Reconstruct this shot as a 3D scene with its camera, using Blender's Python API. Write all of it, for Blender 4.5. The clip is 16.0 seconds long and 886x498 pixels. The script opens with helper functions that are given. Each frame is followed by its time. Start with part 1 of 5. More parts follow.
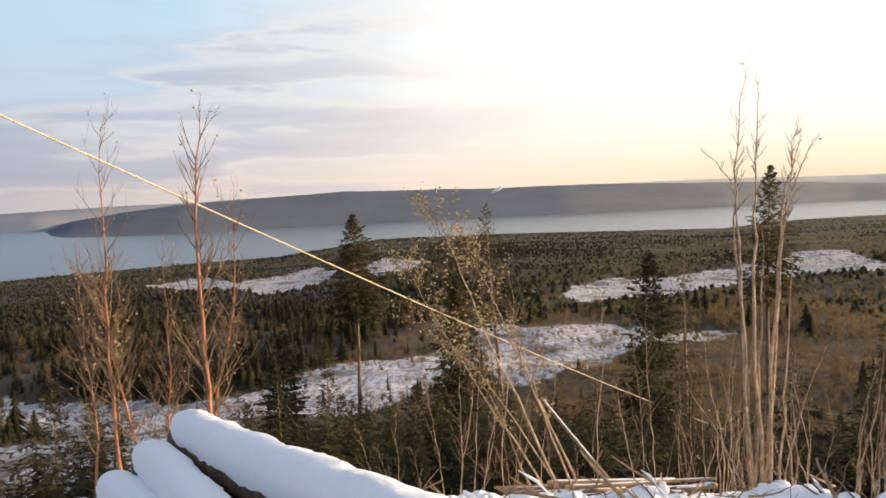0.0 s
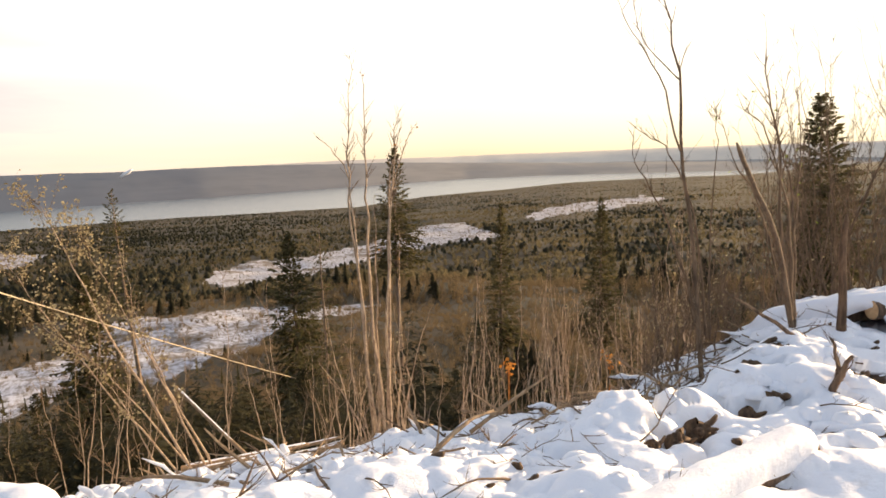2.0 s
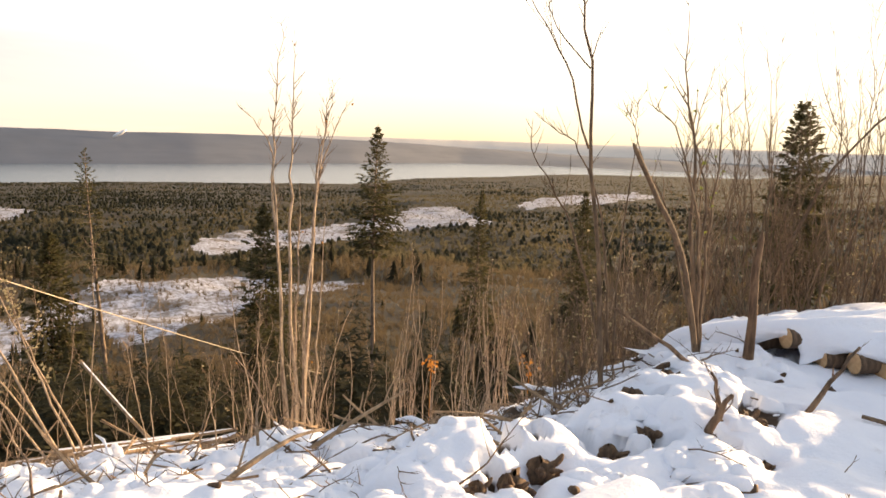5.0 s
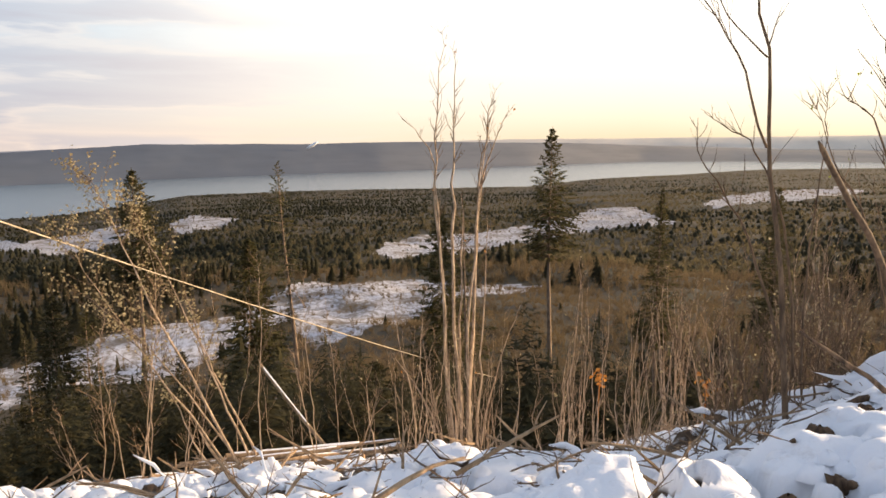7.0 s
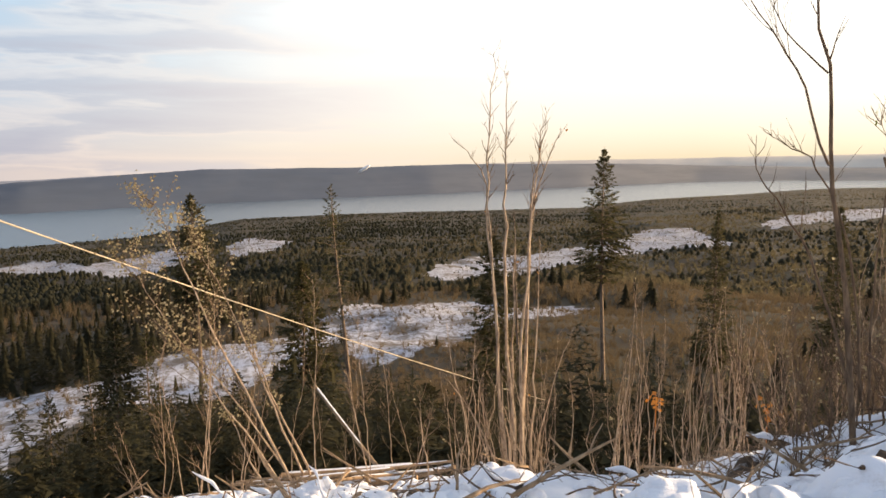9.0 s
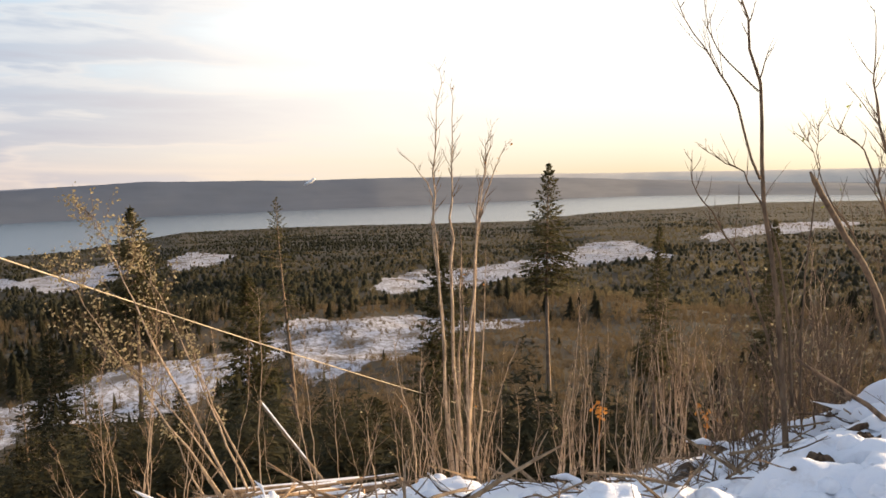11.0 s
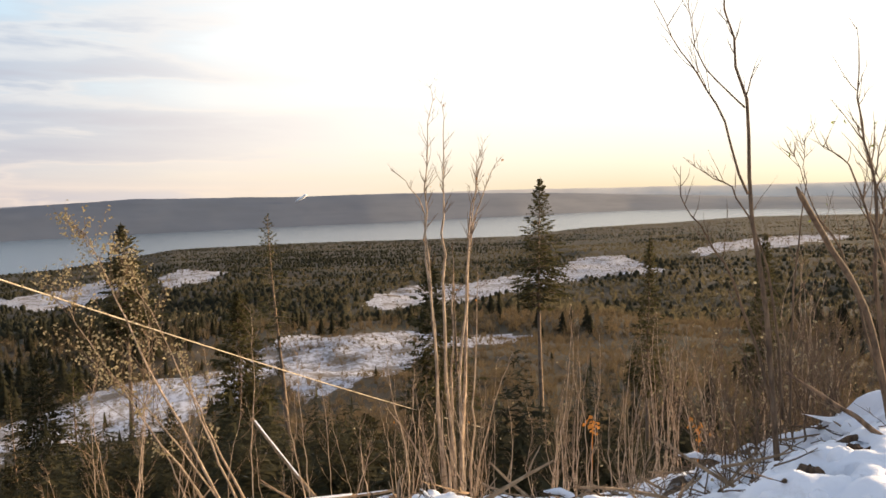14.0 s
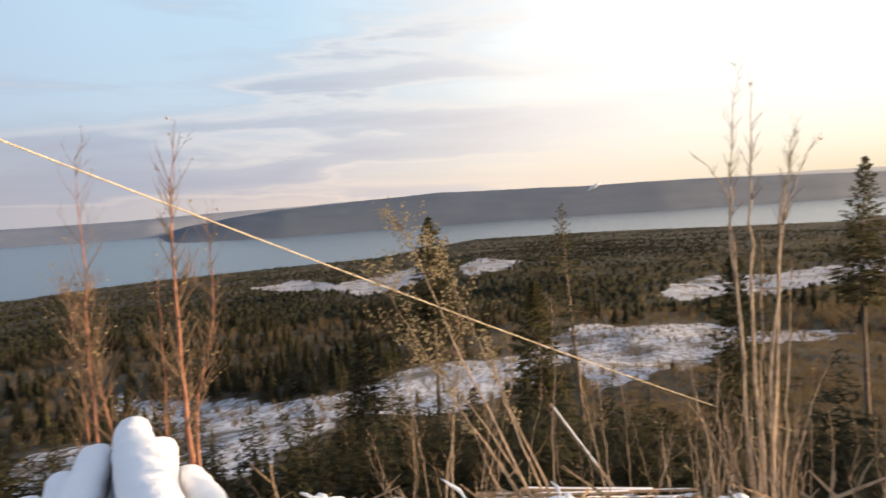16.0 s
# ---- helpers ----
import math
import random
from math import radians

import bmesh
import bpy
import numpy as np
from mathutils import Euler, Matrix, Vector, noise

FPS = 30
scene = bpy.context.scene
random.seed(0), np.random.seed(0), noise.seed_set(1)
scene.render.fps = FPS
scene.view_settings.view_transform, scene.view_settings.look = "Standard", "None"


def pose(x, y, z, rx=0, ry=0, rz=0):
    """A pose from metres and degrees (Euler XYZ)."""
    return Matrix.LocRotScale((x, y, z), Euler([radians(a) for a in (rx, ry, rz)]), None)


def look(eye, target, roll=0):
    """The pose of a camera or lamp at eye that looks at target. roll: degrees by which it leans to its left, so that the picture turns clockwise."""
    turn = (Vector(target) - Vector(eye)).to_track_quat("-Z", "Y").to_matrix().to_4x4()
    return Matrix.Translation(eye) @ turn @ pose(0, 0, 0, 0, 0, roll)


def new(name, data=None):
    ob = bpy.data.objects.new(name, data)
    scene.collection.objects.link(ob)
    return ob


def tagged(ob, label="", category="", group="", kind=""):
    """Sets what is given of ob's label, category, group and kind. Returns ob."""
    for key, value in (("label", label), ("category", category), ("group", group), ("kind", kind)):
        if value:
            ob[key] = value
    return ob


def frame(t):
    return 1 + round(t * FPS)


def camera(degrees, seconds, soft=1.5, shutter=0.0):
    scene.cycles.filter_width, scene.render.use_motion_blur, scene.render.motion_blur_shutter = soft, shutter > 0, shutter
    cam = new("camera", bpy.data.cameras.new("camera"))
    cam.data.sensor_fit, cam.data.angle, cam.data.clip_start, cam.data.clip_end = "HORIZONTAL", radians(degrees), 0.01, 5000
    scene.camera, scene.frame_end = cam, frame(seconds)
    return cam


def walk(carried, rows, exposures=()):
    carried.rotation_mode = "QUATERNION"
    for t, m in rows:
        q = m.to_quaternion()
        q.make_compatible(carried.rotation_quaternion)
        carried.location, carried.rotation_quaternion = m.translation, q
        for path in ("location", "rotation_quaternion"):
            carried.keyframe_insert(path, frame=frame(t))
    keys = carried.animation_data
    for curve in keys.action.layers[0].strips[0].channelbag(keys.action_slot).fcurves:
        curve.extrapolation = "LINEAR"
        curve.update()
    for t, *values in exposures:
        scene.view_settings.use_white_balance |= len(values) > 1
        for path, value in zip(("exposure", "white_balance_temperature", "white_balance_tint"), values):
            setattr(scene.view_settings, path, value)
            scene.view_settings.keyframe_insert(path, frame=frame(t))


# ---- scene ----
# ---------- camera ----------
cam = camera(59.9, 16.0, soft=1.6, shutter=0.12)
PATH = [
    (0.0, look((-0.000, 0.000, 1.600), (-0.015, 9.963, 0.742), -1.48)),
    (0.5, look((-0.003, 0.008, 1.599), (1.150, 9.902, 0.716), -1.00)),
    (1.0, look((0.082, -0.020, 1.561), (1.803, 9.785, 0.614), -1.28)),
    (1.5, look((0.176, -0.131, 1.591), (3.358, 9.257, 0.268), -1.92)),
    (2.0, look((0.147, -0.420, 1.634), (4.520, 8.490, 0.412), -1.81)),
    (2.5, look((0.304, -0.675, 1.677), (5.469, 7.827, 0.664), -0.57)),
    (3.0, look((0.437, -0.704, 1.698), (6.393, 7.255, 0.612), -0.98)),
    (3.2, look((0.437, -0.704, 1.698), (6.400, 7.249, 0.612), -0.98)),
    (5.3, look((1.359, -0.145, 1.636), (5.612, 8.779, 0.129), 2.38)),
    (5.5, look((1.419, -0.105, 1.636), (5.523, 8.886, 0.112), 2.18)),
    (6.0, look((1.497, -0.073, 1.655), (4.562, 9.364, 0.411), 0.79)),
    (6.5, look((1.536, -0.037, 1.672), (4.064, 9.547, 0.350), -0.68)),
    (7.0, look((1.532, -0.001, 1.684), (3.854, 9.617, 0.236), -0.22)),
    (7.5, look((1.517, 0.031, 1.673), (3.345, 9.813, 0.692), -0.16)),
    (8.0, look((1.523, 0.009, 1.667), (3.235, 9.811, 0.668), -0.38)),
    (8.5, look((1.512, 0.017, 1.671), (3.064, 9.836, 0.586), -0.69)),
    (9.0, look((1.511, -0.013, 1.676), (3.194, 9.776, 0.517), -0.86)),
    (9.5, look((1.524, 0.007, 1.667), (3.565, 9.725, 0.485), -0.42)),
    (12.0, look((1.490, -0.098, 1.675), (3.881, 9.570, 0.772), -0.68)),
    (12.5, look((1.493, -0.094, 1.674), (3.880, 9.571, 0.729), -0.83)),
    (13.0, look((1.490, -0.096, 1.677), (3.954, 9.554, 0.775), -1.07)),
    (13.5, look((1.490, -0.095, 1.679), (3.956, 9.560, 0.845), -1.05)),
    (14.0, look((1.491, -0.097, 1.677), (3.968, 9.559, 0.882), -0.88)),
    (14.5, look((1.489, -0.099, 1.677), (3.939, 9.566, 0.918), -0.68)),
    (15.0, look((1.489, -0.098, 1.678), (3.951, 9.566, 0.931), -0.32)),
    (15.5, look((1.485, -0.098, 1.679), (3.756, 9.615, 0.970), -0.44)),
    (15.7, look((1.485, -0.098, 1.679), (2.942, 9.771, 0.979), -0.90)),
    (15.9, look((1.458, -0.121, 1.689), (1.075, 9.844, 0.939), -2.30)),
    (16.0, look((1.430, -0.144, 1.699), (0.172, 9.744, 0.887), -2.98)),
]
walk(cam, PATH, [(0.0, 0.96, 6650, 12), (1.0, 1.00, 6750, 12), (2.0, 1.18, 7100, 13), (3.2, 1.34, 7300, 14), (5.5, 1.22, 7200, 14), (7.0, 1.04, 6800, 13), (9.0, 0.98, 6650, 12), (15.5, 0.98, 6650, 12), (16.0, 0.96, 6600, 12)])

# ---------- world, sun ----------
SUN_AZ, SUN_EL = 83.0, 10.0
GLOW_AZ = 72.0  # middle of the bright haze
sun_dir = Vector((math.sin(radians(SUN_AZ)) * math.cos(radians(SUN_EL)), math.cos(radians(SUN_AZ)) * math.cos(radians(SUN_EL)), math.sin(radians(SUN_EL))))
world = bpy.data.worlds.new("world")
scene.world = world
world.use_nodes = True


class Nodes:
    """A small helper to chain shader nodes."""

    def __init__(self, tree):
        self.tree = tree
        tree.nodes.clear()

    def add(self, kind):
        return self.tree.nodes.new(kind)

    def link(self, a, b):
        self.tree.links.new(a, b)

    def put(self, socket, value):
        if hasattr(value, "is_output"):
            self.link(value, socket)
        else:
            socket.default_value = value

    def math(self, op, a, b=0.0, c=0.0, clamp=False):
        n = self.add("ShaderNodeMath")
        n.operation, n.use_clamp = op, clamp
        for s, v in zip(n.inputs, (a, b, c)):
            self.put(s, v)
        return n.outputs[0]

    def vec(self, op, a, b=(0, 0, 0)):
        n = self.add("ShaderNodeVectorMath")
        n.operation = op
        self.put(n.inputs[0], a)
        self.put(n.inputs[1], b)
        return n

    def mix(self, fac, a, b, blend="MIX"):
        n = self.add("ShaderNodeMix")
        n.data_type, n.blend_type = "RGBA", blend
        self.put(n.inputs[0], fac)
        self.put(n.inputs[6], a if hasattr(a, "is_output") else (*a, 1))
        self.put(n.inputs[7], b if hasattr(b, "is_output") else (*b, 1))
        return n.outputs[2]

    def ramp(self, fac, stops):
        n = self.add("ShaderNodeValToRGB")
        els = n.color_ramp.elements
        while len(els) < len(stops):
            els.new(0.5)
        for e, (p, c) in zip(els, stops):
            e.position = p
            e.color = (*c, 1) if isinstance(c, tuple) else (c, c, c, 1)
        self.put(n.inputs[0], fac)
        return n.outputs[0]

    def noise(self, vector, scale, detail=4.0, rough=0.55, distort=0.0):
        n = self.add("ShaderNodeTexNoise")
        self.put(n.inputs["Vector"], vector)
        n.inputs["Scale"].default_value = scale
        n.inputs["Detail"].default_value = detail
        n.inputs["Roughness"].default_value = rough
        n.inputs["Distortion"].default_value = distort
        return n.outputs[0]


w = Nodes(world.node_tree)
way = w.add("ShaderNodeTexCoord").outputs["Generated"]
xyz = w.add("ShaderNodeSeparateXYZ")
w.link(way, xyz.inputs[0])
dx, dy, dz = xyz.outputs
up = w.math("MAXIMUM", dz, 0.0)
flat = w.vec("DOT_PRODUCT", way, (math.sin(radians(GLOW_AZ)), math.cos(radians(GLOW_AZ)), 0.0)).outputs["Value"]
half = w.math("MULTIPLY_ADD", flat, 0.5, 0.5)
# clear sky from blue, away from the sun, to a white glare round it
clear = w.ramp(half, [(0.0, (0.31, 0.415, 0.59)), (0.25, (0.42, 0.56, 0.74)), (0.39, (0.48, 0.67, 0.84)), (0.50, (0.49, 0.70, 0.87)), (0.57, (0.66, 0.82, 0.92)), (0.64, (0.87, 0.93, 0.95)), (0.72, (1.0, 0.99, 0.96)), (1.0, (1.0, 0.95, 0.84))])
boost = w.ramp(half, [(0.0, 0.5), (0.60, 0.50), (0.72, 0.56), (1.0, 0.80)])
clear = w.mix(1.0, clear, w.mix(1.0, boost, (2.0, 2.0, 2.0), "MULTIPLY"), "MULTIPLY")
# the zenith is a deeper blue than the band over the horizon
clear = w.mix(w.ramp(up, [(0.28, 0.0), (0.75, 1.0)]), clear, (0.33, 0.425, 0.59))
# warm cream band over the horizon
low = w.math("POWER", 2.718, w.math("MULTIPLY", up, -11.0))
warm = w.ramp(half, [(0.0, (0.36, 0.36, 0.42)), (0.28, (0.40, 0.39, 0.44)), (0.39, (0.50, 0.47, 0.49)), (0.51, (0.72, 0.61, 0.55)), (0.64, (0.88, 0.74, 0.58)), (0.74, (0.88, 0.74, 0.54)), (0.86, (0.84, 0.70, 0.46)), (0.95, (0.95, 0.82, 0.55)), (1.0, (1.0, 0.92, 0.66))])
clear = w.mix(w.math("MULTIPLY", low, 0.93), clear, warm)
# thin streaked clouds in layers
bearing = w.math("ARCTAN2", dx, dy)
plane = w.add("ShaderNodeCombineXYZ")
w.link(w.math("MULTIPLY", bearing, 2.1), plane.inputs[0])
w.link(w.math("MULTIPLY", dz, 15.0), plane.inputs[1])
cl = w.noise(w.vec("ADD", plane.outputs[0], (1.7, 0.35, 0.0)).outputs[0], 1.15, 6.0, 0.55, 0.3)
layer = w.ramp(up, [(0.0, 0.36), (0.03, 0.50), (0.09, 0.50), (0.115, 0.37), (0.16, 0.36), (0.21, 0.36), (0.4, 0.44), (1.0, 0.4)])
dense = w.math("SUBTRACT", w.math("ADD", cl, layer), 0.5)
# long streaks: bearing, height, half length, half thickness in degrees, weight
STREAKS = [(-19, 7.8, 11, 0.9, 0.21), (-7, 8.3, 8, 0.8, 0.17), (-8, 10.9, 7, 1.1, 0.17), (2, 12.3, 9, 1.4, 0.18), (-30, 3.6, 15, 1.5, 0.20), (-10, 2.6, 14, 0.9, 0.20), (-7, 5.0, 15, 0.9, 0.16), (-26, 14.8, 9, 0.8, 0.10), (-36, 0.9, 18, 1.1, 0.26), (10, -0.1, 45, 0.6, 0.24)]
waver = w.math("MULTIPLY", w.math("SUBTRACT", cl, 0.5), 0.05)
for s_az, s_el, s_long, s_thick, s_weight in STREAKS:
    ea = w.math("DIVIDE", w.math("SUBTRACT", bearing, radians(s_az)), radians(s_long))
    ee = w.math("DIVIDE", w.math("SUBTRACT", w.math("ADD", dz, waver), radians(s_el)), radians(s_thick))
    away = w.math("ADD", w.math("POWER", w.math("ABSOLUTE", ea), 2.0), w.math("POWER", w.math("ABSOLUTE", ee), 2.0))
    dense = w.math("ADD", dense, w.math("MULTIPLY", w.math("POWER", 2.718, w.math("MULTIPLY", away, -1.0)), 0.9 * s_weight))
mask = w.ramp(dense, [(0.38, 0.0), (0.68, 0.85), (0.86, 1.0)])
edge = w.ramp(dense, [(0.45, 0.0), (0.52, 1.0), (0.58, 0.0)])
side = w.ramp(half, [(0.0, 1.0), (0.58, 0.95), (0.70, 0.65), (0.80, 0.15), (0.88, 0.0)])
cloud_colour = w.ramp(half, [(0.0, (0.34, 0.34, 0.40)), (0.28, (0.38, 0.38, 0.44)), (0.40, (0.37, 0.40, 0.50)), (0.52, (0.47, 0.48, 0.56)), (0.64, (0.70, 0.66, 0.67)), (0.76, (1.0, 0.95, 0.88))])
cloud_colour = w.mix(w.math("MULTIPLY", edge, w.ramp(half, [(0.2, 0.1), (0.5, 0.7)])), cloud_colour, (0.98, 0.82, 0.70))
cover = w.math("MULTIPLY", mask, side)
sky = w.mix(cover, clear, cloud_colour)
nishita = w.add("ShaderNodeTexSky")
nishita.sky_type, nishita.sun_disc = "NISHITA", False
nishita.sun_elevation, nishita.sun_rotation = radians(SUN_EL), radians(SUN_AZ)
sky = w.mix(1.0, sky, w.mix(1.0, nishita.outputs[0], (0.006, 0.006, 0.006), "MULTIPLY"), "ADD")
back = w.add("ShaderNodeBackground")
w.link(sky, back.inputs[0])
back.inputs[1].default_value = 0.55
w.link(back.outputs[0], w.add("ShaderNodeOutputWorld").inputs[0])

sun_data = bpy.data.lights.new("sun", "SUN")
sun_data.energy, sun_data.angle, sun_data.color = 5.0, radians(0.6), (1.0, 0.74, 0.46)
sun = new("sun", sun_data)
sun.matrix_world = look((0, 0, 60), Vector((0, 0, 60)) - sun_dir)

# ---------- materials ----------


def material(name, rough=0.8, spec=0.3):
    m = bpy.data.materials.new(name)
    m.use_nodes = True
    n = Nodes(m.node_tree)
    p = n.add("ShaderNodeBsdfPrincipled")
    p.inputs["Roughness"].default_value = rough
    p.inputs["Specular IOR Level"].default_value = spec
    n.link(p.outputs[0], n.add("ShaderNodeOutputMaterial").inputs[0])
    return m, n, p


def bumped(n, p, height, strength, distance):
    b = n.add("ShaderNodeBump")
    b.inputs["Strength"].default_value = strength
    b.inputs["Distance"].default_value = distance
    n.link(height, b.inputs["Height"])
    n.link(b.outputs[0], p.inputs["Normal"])


def snowed(n, colour, level, coord, scale, white=(0.84, 0.85, 0.88), soft=0.12):
    """Snow lying on faces that look up, broken by noise."""
    nz = n.add("ShaderNodeSeparateXYZ")
    n.link(n.add("ShaderNodeNewGeometry").outputs["Normal"], nz.inputs[0])
    v = n.math("MULTIPLY_ADD", n.noise(coord, scale, 3.0), 0.9, nz.outputs[2])
    return n.mix(n.ramp(n.math("MULTIPLY", v, 0.5), [(level, 0.0), (min(level + soft, 1.0), 1.0)]), colour, white)


def bark(name, dark, light, scale=6.0, snow=0.0):
    m, n, p = material(name, 0.85, 0.2)
    co = n.add("ShaderNodeTexCoord").outputs["Object"]
    stretched = n.vec("MULTIPLY", co, (1, 1, 0.22)).outputs[0]
    a = n.noise(stretched, scale * 4, 5.0, 0.65)
    b = n.noise(co, scale * 0.35, 3.0)
    c = n.mix(n.ramp(a, [(0.35, 0.0), (0.65, 1.0)]), dark, light)
    c = n.mix(n.ramp(b, [(0.4, 0.0), (0.75, 0.5)]), c, tuple(0.55 * v for v in dark))
    if snow:
        c = snowed(n, c, snow, co, 9.0)
    n.link(c, p.inputs["Base Color"])
    bumped(n, p, a, 0.5, 0.01)
    return m


def foliage(name, dark, light, snow=0.0, scale=1.2, vary=0.6, thin=0.0, patch=0.5):
    """Needles, leaves and fine twigs; thin ones let some light through."""
    m, n, p = material(name, 0.85, 0.08)
    co = n.add("ShaderNodeTexCoord").outputs["Object"]
    rnd = n.add("ShaderNodeNewGeometry").outputs["Random Per Island"]
    c = n.mix(n.math("MULTIPLY_ADD", rnd, vary, n.math("MULTIPLY", n.noise(co, scale, 3.0), patch), clamp=True), dark, light)
    if snow:
        c = snowed(n, c, snow, co, 2.2)
    n.link(c, p.inputs["Base Color"])
    if thin:
        glow, blend = n.add("ShaderNodeBsdfTranslucent"), n.add("ShaderNodeMixShader")
        n.link(c, glow.inputs["Color"])
        blend.inputs[0].default_value = thin
        n.link(p.outputs[0], blend.inputs[1])
        n.link(glow.outputs[0], blend.inputs[2])
        n.link(blend.outputs[0], m.node_tree.get_output_node("ALL").inputs[0])
    return m


def snow_material(name):
    m, n, p = material(name, 0.55, 0.35)
    co = n.add("ShaderNodeTexCoord").outputs["Object"]
    b, g = n.noise(co, 14.0, 5.0, 0.7), n.noise(co, 160.0, 2.0, 0.7)
    c = n.mix(b, (0.80, 0.81, 0.85), (0.90, 0.90, 0.91))
    n.link(c, p.inputs["Base Color"])
    p.inputs["Subsurface Weight"].default_value = 0.0
    bumped(n, p, n.math("ADD", n.math("MULTIPLY", b, 0.8), n.math("MULTIPLY", g, 0.12)), 0.45, 0.03)
    return m


M_CAP = snow_material("packed_snow")
M_ALDER = bark("alder_bark", (0.21, 0.145, 0.095), (0.62, 0.47, 0.33), 9.0)
M_TWIG = bark("twig_bark", (0.090, 0.060, 0.040), (0.25, 0.165, 0.10))
M_BIRCH = bark("birch_bark", (0.22, 0.085, 0.05), (0.44, 0.22, 0.14))
M_SAPTWIG = bark("sapling_twigs", (0.12, 0.08, 0.05), (0.40, 0.27, 0.165))
M_FIRBARK = bark("fir_bark", (0.13, 0.09, 0.06), (0.36, 0.26, 0.18), 3.0)
M_LOGBARK = bark("log_bark", (0.07, 0.045, 0.03), (0.25, 0.16, 0.10), 5.0, snow=0.78)
M_BARE = bark("bare_wood", (0.20, 0.13, 0.075), (0.44, 0.31, 0.19), 5.0, snow=0.80)
M_FIR = foliage("fir_needles", (0.028, 0.032, 0.016), (0.135, 0.115, 0.050), snow=0.92, thin=0.4)
M_FIRSNOW = foliage("snowy_needles", (0.020, 0.023, 0.013), (0.082, 0.070, 0.034), snow=0.80, thin=0.25)
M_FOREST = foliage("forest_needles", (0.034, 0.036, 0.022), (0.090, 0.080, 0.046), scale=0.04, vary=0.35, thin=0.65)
# far needles are paler than the near forest's, haze put into the colour
M_FARWOOD = foliage("hazed_wood_needles", (0.052, 0.055, 0.037), (0.102, 0.094, 0.060), scale=0.012, vary=0.3, thin=0.65)
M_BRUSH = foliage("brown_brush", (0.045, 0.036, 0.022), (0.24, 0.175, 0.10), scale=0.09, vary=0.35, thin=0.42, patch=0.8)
# darker copy of brown_brush, shade below the bank put into its colour
M_SHADEBRUSH = foliage("shaded_brush", (0.030, 0.022, 0.014), (0.14, 0.095, 0.055), scale=0.3, vary=0.5, thin=0.2)
# flatter range than brown_brush: haze over the far slope put into the colour
M_FARBRUSH = foliage("hazed_far_brush", (0.080, 0.072, 0.044), (0.175, 0.145, 0.085), scale=0.012, vary=0.35, thin=0.65)
M_LEAF = foliage("yellow_leaves", (0.20, 0.14, 0.06), (0.52, 0.44, 0.26), scale=3.0, thin=0.4)
M_ORANGE = foliage("orange_leaves", (0.45, 0.16, 0.03), (0.62, 0.30, 0.07), scale=8.0, thin=0.4)
M_GREEN = foliage("green_leaves", (0.10, 0.14, 0.02), (0.30, 0.33, 0.06), scale=8.0, thin=0.4)


def end_grain():
    m, n, p = material("end_grain", 0.8, 0.2)
    co = n.add("ShaderNodeTexCoord").outputs["Object"]
    wv = n.add("ShaderNodeTexNoise")
    n.link(co, wv.inputs["Vector"])
    wv.inputs["Scale"].default_value = 30.0
    c = n.mix(wv.outputs[0], (0.36, 0.20, 0.09), (0.66, 0.44, 0.24))
    n.link(c, p.inputs["Base Color"])
    return m


M_END = end_grain()


def ground_material():
    """Snow where the clearings and the landing are, else brown forest floor with snow showing through."""
    m, n, p = material("ground", 0.85, 0.2)
    co = n.add("ShaderNodeTexCoord").outputs["Object"]
    cover, landing = n.add("ShaderNodeAttribute"), n.add("ShaderNodeAttribute")
    cover.attribute_name, landing.attribute_name = "snow", "landing"
    att, near = cover.outputs["Fac"], landing.outputs["Fac"]
    fine, mid, big = n.noise(co, 9.0, 5.0, 0.65), n.noise(co, 0.16, 6.0, 0.7), n.noise(co, 0.03, 4.0, 0.6)
    floor = n.mix(mid, (0.030, 0.024, 0.015), (0.095, 0.070, 0.042))
    floor = n.mix(n.ramp(big, [(0.4, 0.0), (0.65, 0.7)]), floor, (0.038, 0.036, 0.018))
    floor = n.mix(near, floor, n.mix(fine, (0.03, 0.02, 0.012), (0.10, 0.065, 0.04)))
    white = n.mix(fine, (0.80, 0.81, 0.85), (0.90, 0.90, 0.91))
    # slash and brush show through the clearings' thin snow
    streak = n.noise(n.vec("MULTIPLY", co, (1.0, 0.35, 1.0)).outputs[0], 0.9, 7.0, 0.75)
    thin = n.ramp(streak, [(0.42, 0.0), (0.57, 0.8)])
    # clearing snow takes a shaded grey-blue in its colour; landing snow stays white
    shaded_far_snow = n.mix(thin, (0.50, 0.51, 0.57), (0.14, 0.11, 0.075))
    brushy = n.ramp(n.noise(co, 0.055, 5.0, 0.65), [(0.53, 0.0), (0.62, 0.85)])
    shaded_far_snow = n.mix(brushy, shaded_far_snow, n.mix(mid, (0.07, 0.05, 0.03), (0.17, 0.125, 0.08)))
    white = n.mix(near, shaded_far_snow, white)
    grit = n.ramp(n.noise(co, 3.2, 6.0, 0.75), [(0.60, 0.0), (0.70, 0.55)])
    white = n.mix(n.math("MULTIPLY", grit, n.math("MULTIPLY", near, 0.35)), white, (0.30, 0.22, 0.15))
    wild = n.math("MULTIPLY_ADD", near, -0.55, 0.9)
    edge = n.math("MULTIPLY_ADD", n.math("SUBTRACT", n.mix(near, mid, n.noise(co, 6.0, 4.0, 0.6)), 0.5), wild, att)
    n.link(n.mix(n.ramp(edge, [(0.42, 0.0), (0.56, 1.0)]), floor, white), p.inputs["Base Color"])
    bumped(n, p, n.math("ADD", fine, n.math("MULTIPLY", n.noise(co, 60.0, 3.0, 0.7), 0.25)), 0.4, 0.03)
    return m


